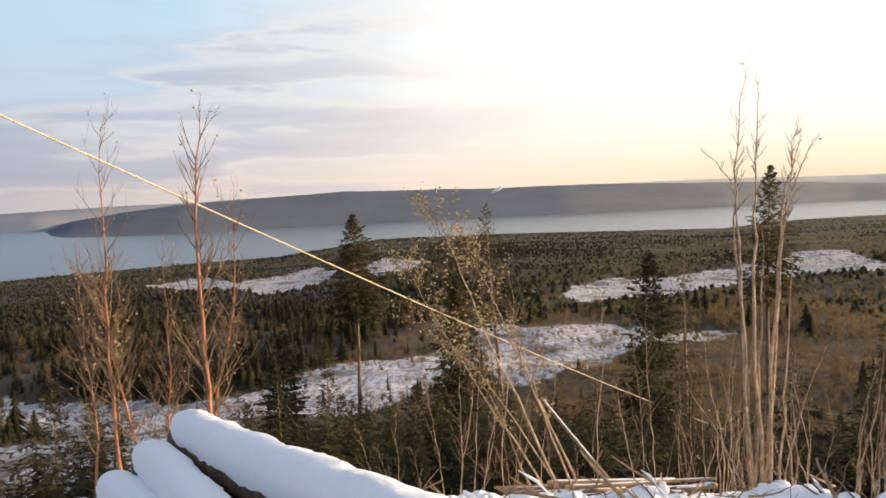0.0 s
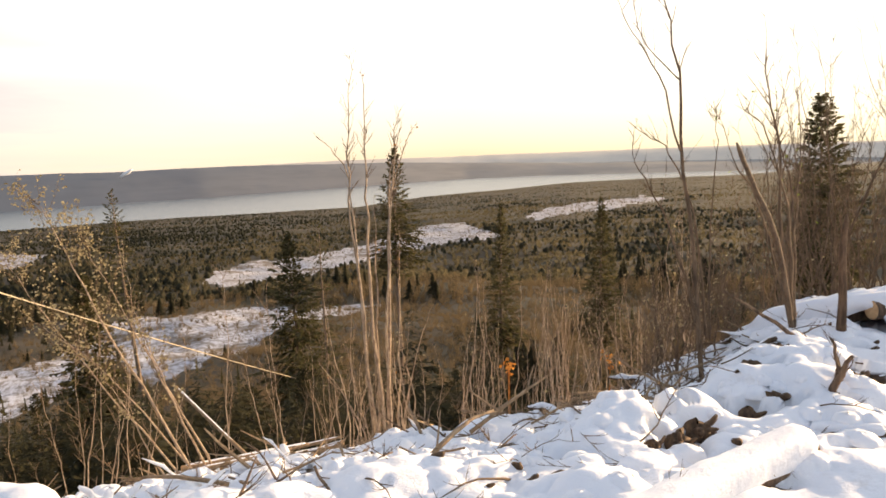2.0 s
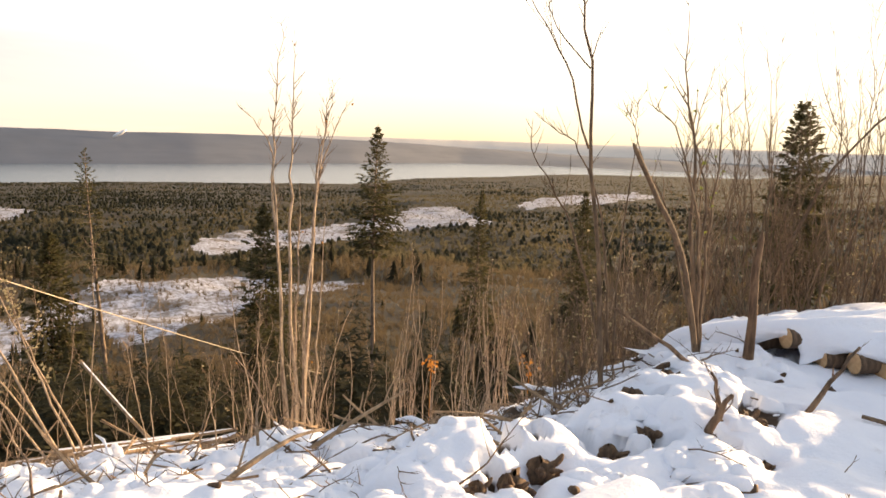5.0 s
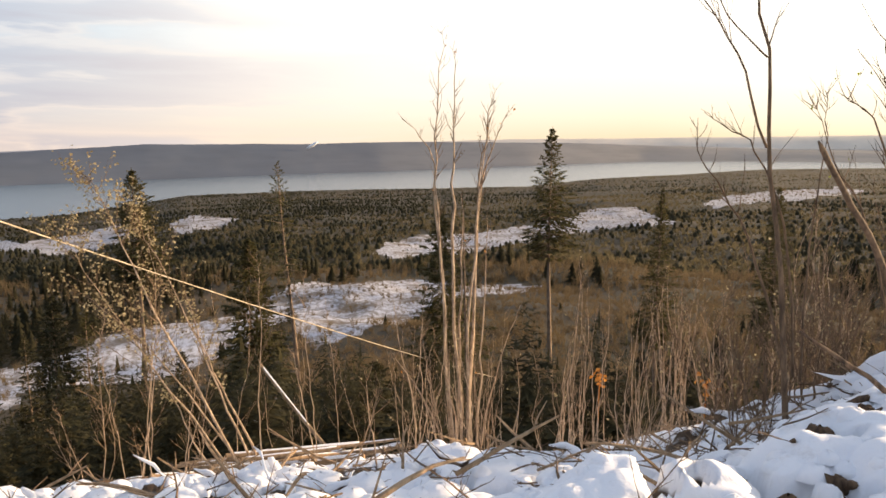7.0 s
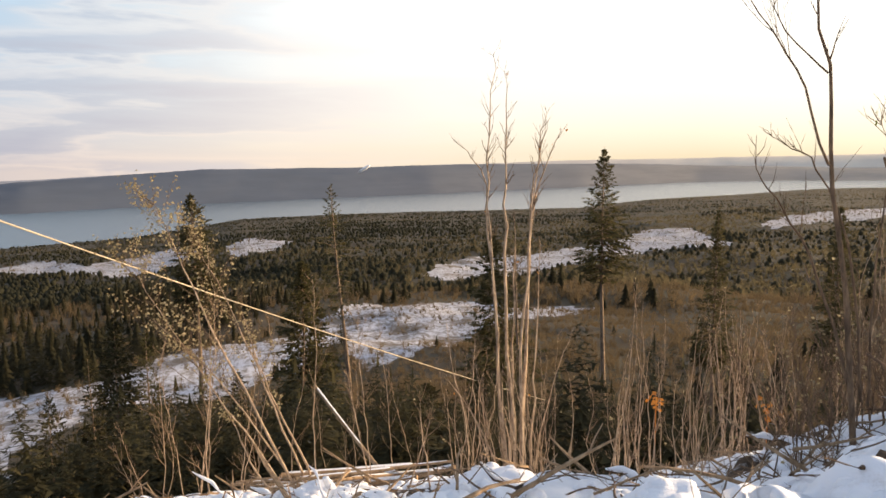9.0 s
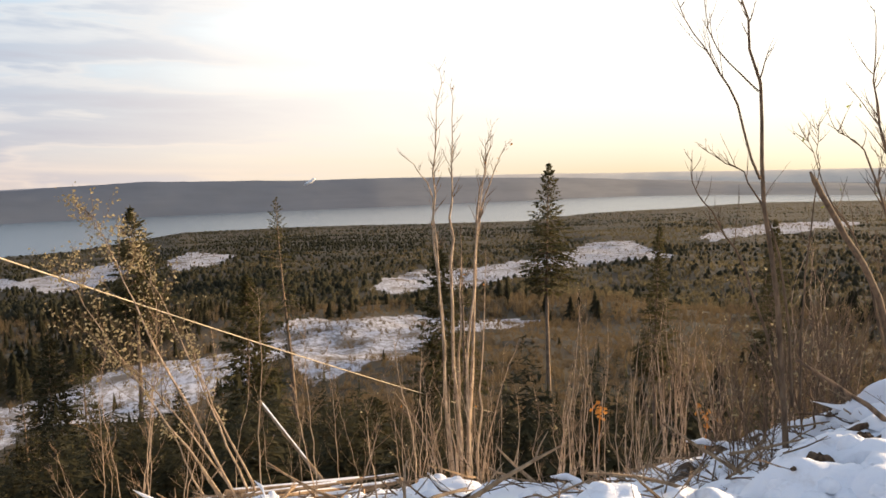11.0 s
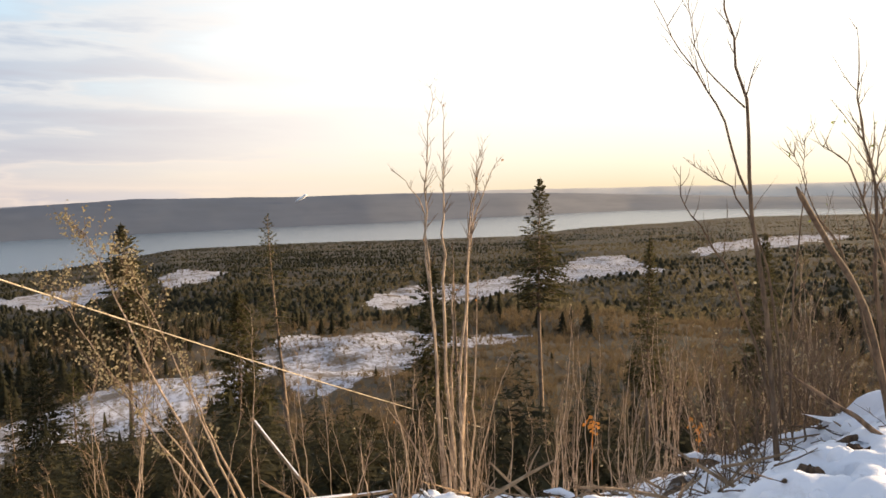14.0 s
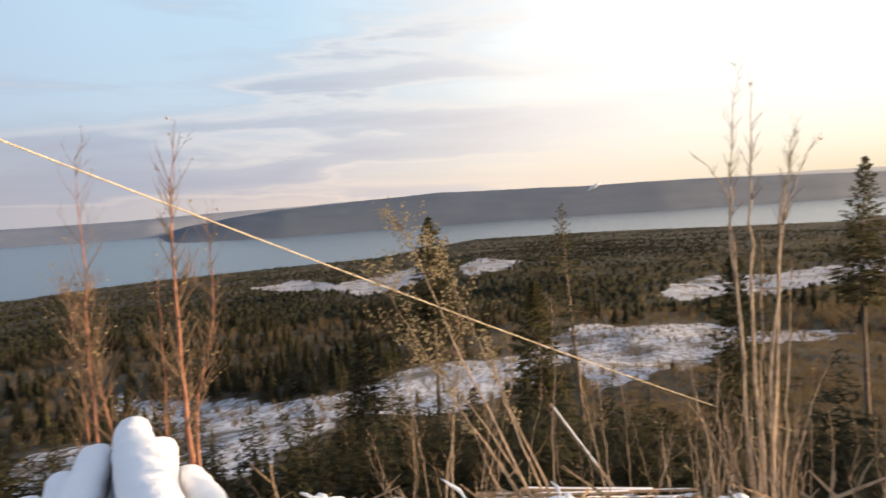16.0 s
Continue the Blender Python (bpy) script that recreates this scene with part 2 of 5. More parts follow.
def water_material():
    m, n, p = material("water", 0.24, 0.30)
    co = n.add("ShaderNodeTexCoord").outputs["Object"]
    n.link(n.mix(n.noise(co, 0.004, 4.0), (0.035, 0.055, 0.08), (0.06, 0.085, 0.11)), p.inputs["Base Color"])
    bumped(n, p, n.noise(co, 0.05, 3.0), 0.25, 1.0)
    return m


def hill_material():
    m, n, p = material("hazed_far_hill", 0.95, 0.1)
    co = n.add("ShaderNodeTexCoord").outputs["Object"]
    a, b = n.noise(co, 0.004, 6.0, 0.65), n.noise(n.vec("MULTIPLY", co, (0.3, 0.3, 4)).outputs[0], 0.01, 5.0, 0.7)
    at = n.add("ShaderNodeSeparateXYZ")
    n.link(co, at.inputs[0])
    # haze is painted into the base colour: blue-grey west, paler warm grey east
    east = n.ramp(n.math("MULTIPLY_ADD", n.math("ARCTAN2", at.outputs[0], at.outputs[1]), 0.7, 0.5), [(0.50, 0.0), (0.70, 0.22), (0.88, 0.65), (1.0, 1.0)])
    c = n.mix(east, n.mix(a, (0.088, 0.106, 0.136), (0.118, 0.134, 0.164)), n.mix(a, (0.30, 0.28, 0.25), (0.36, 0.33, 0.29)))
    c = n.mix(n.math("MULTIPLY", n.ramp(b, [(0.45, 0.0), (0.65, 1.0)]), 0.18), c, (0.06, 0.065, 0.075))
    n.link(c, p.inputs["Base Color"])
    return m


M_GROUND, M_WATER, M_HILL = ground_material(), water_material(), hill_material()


def hazed_shore_material():
    m, n, p = material("hazed_shore", 0.95, 0.1)
    co = n.add("ShaderNodeTexCoord").outputs["Object"]
    at = n.add("ShaderNodeSeparateXYZ")
    n.link(co, at.inputs[0])
    # bearing sets how pale the land is, air haze held in its base colour
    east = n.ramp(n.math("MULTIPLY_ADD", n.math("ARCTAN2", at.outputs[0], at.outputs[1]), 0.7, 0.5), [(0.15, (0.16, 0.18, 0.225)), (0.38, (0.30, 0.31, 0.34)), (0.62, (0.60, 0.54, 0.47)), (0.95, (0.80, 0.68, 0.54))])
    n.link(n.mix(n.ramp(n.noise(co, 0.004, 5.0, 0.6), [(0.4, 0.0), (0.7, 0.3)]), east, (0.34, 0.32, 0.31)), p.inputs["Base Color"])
    return m


M_HAZE = hazed_shore_material()
M_SMOKE = foliage("smoke", (0.85, 0.83, 0.80), (0.9, 0.88, 0.86), scale=0.1)
M_ROPE = bark("rope", (0.42, 0.33, 0.22), (0.72, 0.62, 0.46), 12.0)
M_SNAG = bark("snag_wood", (0.07, 0.042, 0.026), (0.24, 0.145, 0.085), 6.0)
M_ROOT = bark("broken_root", (0.06, 0.035, 0.022), (0.22, 0.14, 0.085), 8.0)
M_DARKBARK = bark("rotten_bark", (0.05, 0.032, 0.02), (0.17, 0.105, 0.06), 7.0, snow=0.74)

# ---------- the lie of the land ----------
rng = np.random.default_rng(7)


def lattice(i, j, seed):
    h = (i.astype(np.int64) * 374761393 + j.astype(np.int64) * 668265263 + seed * 974634777) & 0xFFFFFFFF
    h = ((h ^ (h >> 13)) * 1274126177) & 0xFFFFFFFF
    return ((h ^ (h >> 16)) & 0xFFFF) / 65535.0


def value_noise(x, y, seed=0):
    i, j = np.floor(x), np.floor(y)
    u, v = x - i, y - j
    u, v = u * u * (3 - 2 * u), v * v * (3 - 2 * v)
    a, b = lattice(i, j, seed), lattice(i + 1, j, seed)
    c, d = lattice(i, j + 1, seed), lattice(i + 1, j + 1, seed)
    return (a * (1 - u) + b * u) * (1 - v) + (c * (1 - u) + d * u) * v - 0.5


def fractal(x, y, seed=0, octaves=4):
    return sum(value_noise(x * 2**k, y * 2**k, seed + k) * 0.5**k for k in range(octaves))


def smooth(a, b, v):
    t = np.clip((v - a) / (b - a), 0, 1)
    return t * t * (3 - 2 * t)


WATER = -124.0
SHORE = ([-180, -60, -37, -30, -20, -12, -8, -5, 5, 12, 20, 25, 31, 36, 45, 60, 180], [900, 1100, 1180, 1260, 1330, 1400, 1560, 1740, 1830, 1850, 1930, 2300, 2600, 3050, 3400, 3600, 900])
FAR_SHORE = ([-60, -30, -28.6, -27, -19, -3.5, 9, 20, 28, 34, 60], [2500, 2400, 2300, 2270, 2250, 2510, 2750, 3250, 3800, 3950, 4000])
FAR_CREST = ([-60, -28.9, -28.3, -26, -22, -19, -12, -7, 4, 12, 17, 22, 27, 30, 33, 60], [-3.4, -3.3, -2.85, -2.15, -1.5, -1.15, -0.75, -0.50, -0.55, -0.38, -0.42, -0.52, -0.64, -0.74, -0.86, -1.1])
BEYOND_SHORE = ([-60, -28, -10, 15, 60], [2750, 2800, 3500, 4250, 4380])
BEYOND_CREST = ([-60, -34, -30, -20, -7, 4, 20, 30, 45, 60], [-1.7, -1.45, -1.30, -1.02, -0.52, -0.48, -0.22, -0.16, 0.0, 0.05])


def edge_line(x):
    """The landing's outer edge: past it the slope falls away."""
    return np.interp(x, [-9, -3, 0, 1.2, 2.4, 3, 4, 5, 6.4, 8, 16, 30], [2.4, 2.65, 2.95, 3.05, 3.1, 3.15, 3.3, 3.68, 4.7, 5.1, 5.2, 6])


def cushions(x, y, size, seed):
    """Rounded humps packed side by side, with narrow creases between them."""
    cx, cy = x / size, y / size
    i, j, best = np.floor(cx), np.floor(cy), np.zeros(np.shape(cx))
    for di in (-1, 0, 1):
        for dj in (-1, 0, 1):
            px = i + di + 0.5 + 0.8 * (lattice(i + di, j + dj, seed) - 0.5)
            py = j + dj + 0.5 + 0.8 * (lattice(i + di, j + dj, seed + 1) - 0.5)
            wide = 0.50 + 0.45 * lattice(i + di, j + dj, seed + 2)
            q = ((cx - px) ** 2 + (cy - py) ** 2) / wide**2
            best = np.maximum(best, wide * np.sqrt(np.maximum(0.0, 1 - q)))
    return best


# root masses of torn-out stumps, poking out of the bank: x, y, size
ROOTS = [(4.55, 3.50, 0.085), (4.33, 3.10, 0.08), (3.98, 3.02, 0.085), (5.54, 3.76, 0.06), (5.07, 3.05, 0.11), (3.24, 2.84, 0.10), (3.46, 2.93, 0.095), (3.02, 2.82, 0.06), (6.30, 3.35, 0.06), (4.75, 2.60, 0.055), (4.95, 3.62, 0.06), (2.55, 3.02, 0.05)]


def ground(x, y):
    x, y = np.asarray(x, float), np.asarray(y, float)
    d, az = np.hypot(x, y) + 1e-6, np.degrees(np.arctan2(x, y))
    shore = np.interp(az, *SHORE)
    low = np.interp(d, [0, 3.5, 5, 8, 11, 20, 35, 60, 100, 180, 300], [0, 0, -0.4, -1.35, -2.6, -7.0, -13, -20.5, -28.5, -38, -49])
    q = np.clip((d - 300) / (shore - 300), 0, 3)
    low = np.where(d > 300, -49 - 74 * q**0.8, low)
    high = np.interp(d, [0, 6, 14, 30, 60, 150, 400, 900, 5000], [0, 0, -3.0, -6.0, -8.5, -13.0, -15.0, -9, -9])
    w = np.maximum(smooth(46, 74, az), smooth(-44, -80, az))
    far = low * (1 - w) + high * w
    s = y - edge_line(x)
    mild = np.interp(s, [-3, 0, 1, 3, 5, 8, 16, 30], [0, 0, -0.30, -1.08, -1.85, -3.2, -6.6, -12])
    steep = np.interp(s, [-3, 0, 1, 3, 5, 8, 16, 30], [0, 0, -0.55, -1.75, -2.7, -4.2, -7.8, -13])
    near = mild + (steep - mild) * smooth(3.2, 5.2, x)
    far = near + (far - near) * smooth(13, 24, d)
    # broad relief, growing with distance
    far = far + fractal(x / 60, y / 60, 3) * 5.0 * smooth(30, 150, d) * (1 - smooth(0.75, 1.0, q)) + fractal(x / 9, y / 9, 5) * 0.7 * smooth(8, 30, d)
    # the bank of slash along the edge, under snow
    bank = np.exp(-(((s + 0.05) / 0.75) ** 2)) * smooth(1.2, 3.0, x) * (1 - smooth(7.5, 10, x))
    rough = smooth(-1.5, -0.4, s) * (1 - smooth(2.5, 7, s))
    pits = smooth(0.21, 0.30, fractal(x / 0.21 + 9, y / 0.21, 25, 2)) * smooth(-1.3, -0.6, s) * (1 - smooth(1.5, 4, s))
    lumps = np.zeros(np.shape(d))
    rough = rough * (1 - smooth(6.2, 7.0, x))
    near_by = rough > 0
    nx, ny = x[near_by] + 0.05 * fractal(x[near_by] / 0.2, y[near_by] / 0.2, 51, 2), y[near_by] + 0.05 * fractal(x[near_by] / 0.2, y[near_by] / 0.2, 57, 2)
    lumps[near_by] = 0.14 * cushions(nx, ny, 0.42, 71) + 0.055 * cushions(nx, ny, 0.17, 75) - 0.085 + 0.20 * fractal(nx / 0.8, ny / 0.8, 11, 3)
    for rx, ry, size in ROOTS:
        far = far - 1.3 * size * np.exp(-(((x - rx) ** 2 + (y - ry) ** 2) / (1.5 * size) ** 2))
    z = far - 0.16 * pits + bank * (0.10 + 0.16 * fractal(x / 1.3, y / 1.3, 8)) + lumps * rough
    z = z + fractal(x / 1.9, y / 1.9, 21, 3) * 0.09 * (1 - smooth(10, 20, d)) - 0.04 + (fractal(x / 0.55 + 3, y / 0.75, 29, 3) * 0.11 + fractal(x / 0.2, y / 0.26, 33, 2) * 0.018) * (1 - smooth(6, 12, d)) * (1 - rough)
    return z


def height(x, y):
    return float(ground(np.array([x]), np.array([y]))[0])


# snow clearings in the woods, as plan outlines
CLEARINGS = [
    [(9, 227), (18, 238), (55, 258), (86, 220), (70, 190), (53, 184), (39, 171), (24, 130), (16, 116), (9, 113), (7, 130), (7, 197)],
    [(-83, 140), (-52, 128), (-35, 124), (-28, 137), (-18, 159), (-4, 187), (2, 214), (10, 216), (7, 144), (-5, 117), (-12, 89), (-24, 99), (-28, 80), (-39, 85), (-61, 110), (-68, 114)],
    [(56, 375), (84, 467), (126, 506), (186, 553), (257, 611), (352, 765), (392, 752), (300, 503), (267, 501), (231, 490), (174, 450), (96, 372), (62, 342)],
    [(-79, 731), (-71, 906), (-16, 803), (-34, 662), (-57, 620)],
    [(-185, 626), (-148, 884), (-100, 725), (-98, 579), (-121, 511)],
    [(-287, 722), (-284, 860), (-231, 776), (-160, 623), (-158, 550), (-256, 669)],
    [(-62, 85), (-46, 94), (-30, 101), (-22, 82), (-25, 70), (-21, 59), (-39, 53), (-55, 64)],
    [(464, 735), (625, 912), (909, 1057), (847, 928), (621, 774), (447, 678)],
]


def inside(x, y, ring):
    ring = np.array(ring, float)
    hit = np.zeros(x.shape, bool)
    for (ax, ay), (bx, by) in zip(ring, np.roll(ring, -1, 0)):
        cut = (ay > y) != (by > y)
        with np.errstate(divide="ignore", invalid="ignore"):
            hit ^= cut & (x < (bx - ax) * (y - ay) / (by - ay) + ax)
    return hit


def cleared(x, y):
    d = np.hypot(x, y)
    wob = 1 + 0.05 * fractal(x / 14, y / 14, 31, 3) + 0.04 * fractal(x / 50, y / 50, 35, 3)
    hit = np.zeros(x.shape, bool)
    for ring in CLEARINGS:
        hit |= inside(x * wob, y * wob, ring)
    return hit


def mesh_object(name, verts, faces, mat, is_smooth=True):
    me = bpy.data.meshes.new(name)
    me.from_pydata(np.asarray(verts).tolist() if isinstance(verts, np.ndarray) else verts, [], faces.tolist() if isinstance(faces, np.ndarray) else faces)
    me.materials.append(mat)
    if is_smooth:
        me.shade_smooth()
    return new(name, me)


def polar_sheet(azimuths, radii, closed):
    a, r = np.meshgrid(np.radians(azimuths), radii, indexing="ij")
    x, y = r * np.sin(a), r * np.cos(a)
    na, nr = len(azimuths), len(radii)
    i, j = np.meshgrid(np.arange(na if closed else na - 1), np.arange(nr - 1), indexing="ij")
    k = (i + 1) % na
    faces = np.stack([i * nr + j, i * nr + j + 1, k * nr + j + 1, k * nr + j], -1).reshape(-1, 4)
    return x, y, faces


az_fine = np.arange(-46, 80, 0.3)
az_all = np.concatenate([az_fine, np.arange(80, 314, 3.0)])
rad = np.concatenate([[0.02], np.geomspace(0.5, 2.4, 30), np.arange(2.45, 7.5, 0.028), np.geomspace(7.53, 4900, 330)])
gx, gy, gf = polar_sheet(az_all, rad, True)
gz = ground(gx, gy)
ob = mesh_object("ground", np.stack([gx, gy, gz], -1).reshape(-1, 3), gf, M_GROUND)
tagged(ob, "steep hillside of snow, slash and brown forest floor", "ground", kind="structure")
gs = gy - edge_line(gx)
gd = np.hypot(gx, gy)
landing = (1 - smooth(7.0, 10.0, gs)) * (1 - smooth(14, 24, gd))
holes = smooth(0.23, 0.30, fractal(gx / 0.21 + 9, gy / 0.21, 25, 2)) * smooth(-1.3, -0.6, gs) * (1 - smooth(1.5, 4, gs))
litter = smooth(0.05, 0.25, fractal(gx / 0.5, gy / 0.5, 91, 4)) * smooth(0.6, 2.0, gs)
snow_cover = np.maximum(landing * (1 - 0.95 * holes - 0.6 * litter), cleared(gx, gy).astype(float))
snow_cover = np.maximum(snow_cover, 0.38 * (gd < 60))
for key, values in (("snow", snow_cover), ("landing", landing)):
    att = ob.data.attributes.new(key, "FLOAT", "POINT")
    att.data.foreach_set("value", values.astype(np.float32).ravel())

# ---------- water and the far shore ----------
wx, wy, wf = polar_sheet(np.arange(-78, 82, 1.0), np.linspace(700, 4890, 60), False)
ob = mesh_object("water", np.stack([wx, wy, np.full(wx.shape, WATER)], -1).reshape(-1, 3), wf, M_WATER)
tagged(ob, "calm grey-blue sound reflecting the evening sky", "water", kind="structure")



def far_land(name, label, shore, crest, deep, mat, r0):
    hx, hy, hf = polar_sheet(np.arange(-78, 82, 0.4), np.concatenate([np.linspace(r0, 4500, 70), [4700, 4880]]), False)
    hd, haz = np.hypot(hx, hy), np.degrees(np.arctan2(hx, hy))
    h0 = np.interp(haz, *shore) + 40 * fractal(haz / 8, haz * 0 + 1.5, 41, 1)
    top = 1.6 + (h0 + deep) * np.tan(np.radians(np.interp(haz, *crest)))
    rise = smooth(0, 1, np.clip((hd - h0) / deep, 0, 1) ** 0.8) * (1 - 0.6 * smooth(1.2, 2.5, (hd - h0) / deep))
    hz = WATER - 5 + np.maximum(top - WATER + 5, 0) * rise + fractal(hx / 400, hy / 400, 44, 3) * 5 * rise + fractal(hx / 40, hy / 40, 47, 2) * 2.5 * smooth(0, 0.2, rise)
    o = mesh_object(name, np.stack([hx, hy, hz], -1).reshape(-1, 3), hf, mat)
    return tagged(o, label, "hills", kind="structure")


far_land("far_shore_hills", "long wooded far shore with blue-grey haze painted into its colour", FAR_SHORE, FAR_CREST, 560, M_HILL, 2150)
far_land("distant_shore", "low land beyond the far shore, painted pale to suggest haze", BEYOND_SHORE, BEYOND_CREST, 480, M_HAZE, 2650)

# ---------- mesh building ----------


class Geo:
    """Vertices and faces gathered into one mesh."""

    def __init__(self):
        self.v, self.f = [], []

    def tube(self, pts, radii, sides=6, cap=True):
        pts = [Vector(p) for p in pts]
        base, ref = len(self.v), None
        for k, p in enumerate(pts):
            t = (pts[min(k + 1, len(pts) - 1)] - pts[max(k - 1, 0)]).normalized()
            if ref is None:
                ref = t.orthogonal().normalized()
            ref = (ref - t * ref.dot(t)).normalized()
            other = t.cross(ref)
            for s in range(sides):
                a = 2 * math.pi * s / sides
                self.v.append(p + (ref * math.cos(a) + other * math.sin(a)) * radii[k])
        for k in range(len(pts) - 1):
            for s in range(sides):
                a, b = base + k * sides + s, base + k * sides + (s + 1) % sides
                self.f.append((a, b, b + sides, a + sides))
        if cap:
            self.f.append(tuple(base + s for s in reversed(range(sides))))
            self.f.append(tuple(base + (len(pts) - 1) * sides + s for s in range(sides)))

    def tri(self, a, b, c):
        k = len(self.v)
        self.v += [a, b, c]
        self.f.append((k, k + 1, k + 2))

    def quad(self, a, b, c, d):
        k = len(self.v)
        self.v += [a, b, c, d]
        self.f.append((k, k + 1, k + 2, k + 3))

    def grid(self, rows):
        """A sheet from rows of points of equal length."""
        k, n = len(self.v), len(rows[0])
        for r in rows:
            self.v += r
        for i in range(len(rows) - 1):
            for j in range(n - 1):
                a = k + i * n + j
                self.f.append((a, a + 1, a + n + 1, a + n))


def part(name, geo, mat, parent=None, label="", is_smooth=True):
    me = bpy.data.meshes.new(name)
    me.from_pydata([tuple(v) for v in geo.v], [], geo.f)
    me.materials.append(mat)
    if is_smooth:
        me.shade_smooth()
    o = new(name, me)
    o.parent = parent
    if label:
        o["label"] = label
    return o


def thing(name, label, category, at, group="", turn=0.0):
    o = new(name)
    o.empty_display_size = 0.2
    o.matrix_basis = pose(*at, 0, 0, turn)
    return tagged(o, label, category, group)


def wander(r, start, direction, length, steps, wobble, rise=0.0):
    """A slightly crooked line."""
    p, d, out = Vector(start), Vector(direction).normalized(), [Vector(start)]
    for _ in range(steps):
        d = (d + Vector((r.uniform(-wobble, wobble), r.uniform(-wobble, wobble), r.uniform(-wobble, wobble) + rise))).normalized()
        p = p + d * (length / steps)
        out.append(p.copy())
    return out


def twigs(g, r, line, radius, count, first, length, rise=0.25, sides=4, fork=2, spread=0.6):
    """Side twigs along a stem, thinner and shorter to the tip."""
    n, tips = len(line) - 1, []
    for _ in range(count):
        t = first + (1 - first) * r.random() ** 0.9
        k = min(int(t * n), n - 1)
        p = line[k].lerp(line[k + 1], t * n - k)
        along = (line[k + 1] - line[k]).normalized()
        a = r.uniform(0, 2 * math.pi)
        out = (Vector((math.cos(a), math.sin(a), 0.0)) * spread + along * r.uniform(0.5, 1.1)).normalized()
        ln = length * (1.15 - 0.75 * t) * r.uniform(0.5, 1.2)
        tw = wander(r, p, out, ln, 5, 0.14, rise * 0.3)
        rr = max(radius * (1 - 0.8 * t) * 0.42, 0.003)
        g.tube(tw, [rr * (1 - 0.17 * i) for i in range(6)], sides, False)
        tips.append(tw)
        for _ in range(fork):
            j = r.randint(1, 4)
            t2 = wander(r, tw[j], (tw[j + 1] - tw[j]).normalized() + Vector((r.uniform(-0.7, 0.7), r.uniform(-0.7, 0.7), r.uniform(0, 0.5))), ln * 0.4, 3, 0.15, 0.1)
            g.tube(t2, [rr * 0.5, rr * 0.42, rr * 0.34, rr * 0.2], 3, False)
            tips.append(t2)
    return tips


def leaf_cards(g, r, tips, chance, size, per=2):
    """Small folded leaves hanging at the twigs."""
    for tw in tips:
        for p in tw[1:]:
            for _ in range(per):
                if r.random() > chance:
                    continue
                s = size * r.uniform(0.6, 1.3)
                a = Vector((r.gauss(0, 1), r.gauss(0, 1), r.gauss(-0.5, 0.7))).normalized()
                b = a.orthogonal().normalized()
                c = a.cross(b) * 0.25 * s
                q = p + Vector((r.uniform(-s, s), r.uniform(-s, s), r.uniform(-s, 0.2 * s)))
                tip, mid = q + a * s, q + a * s * 0.5
                g.quad(q, mid + b * s * 0.38 + c, tip, mid)
                g.quad(q, mid, tip, mid - b * s * 0.38 + c)


# ---------- conifers ----------


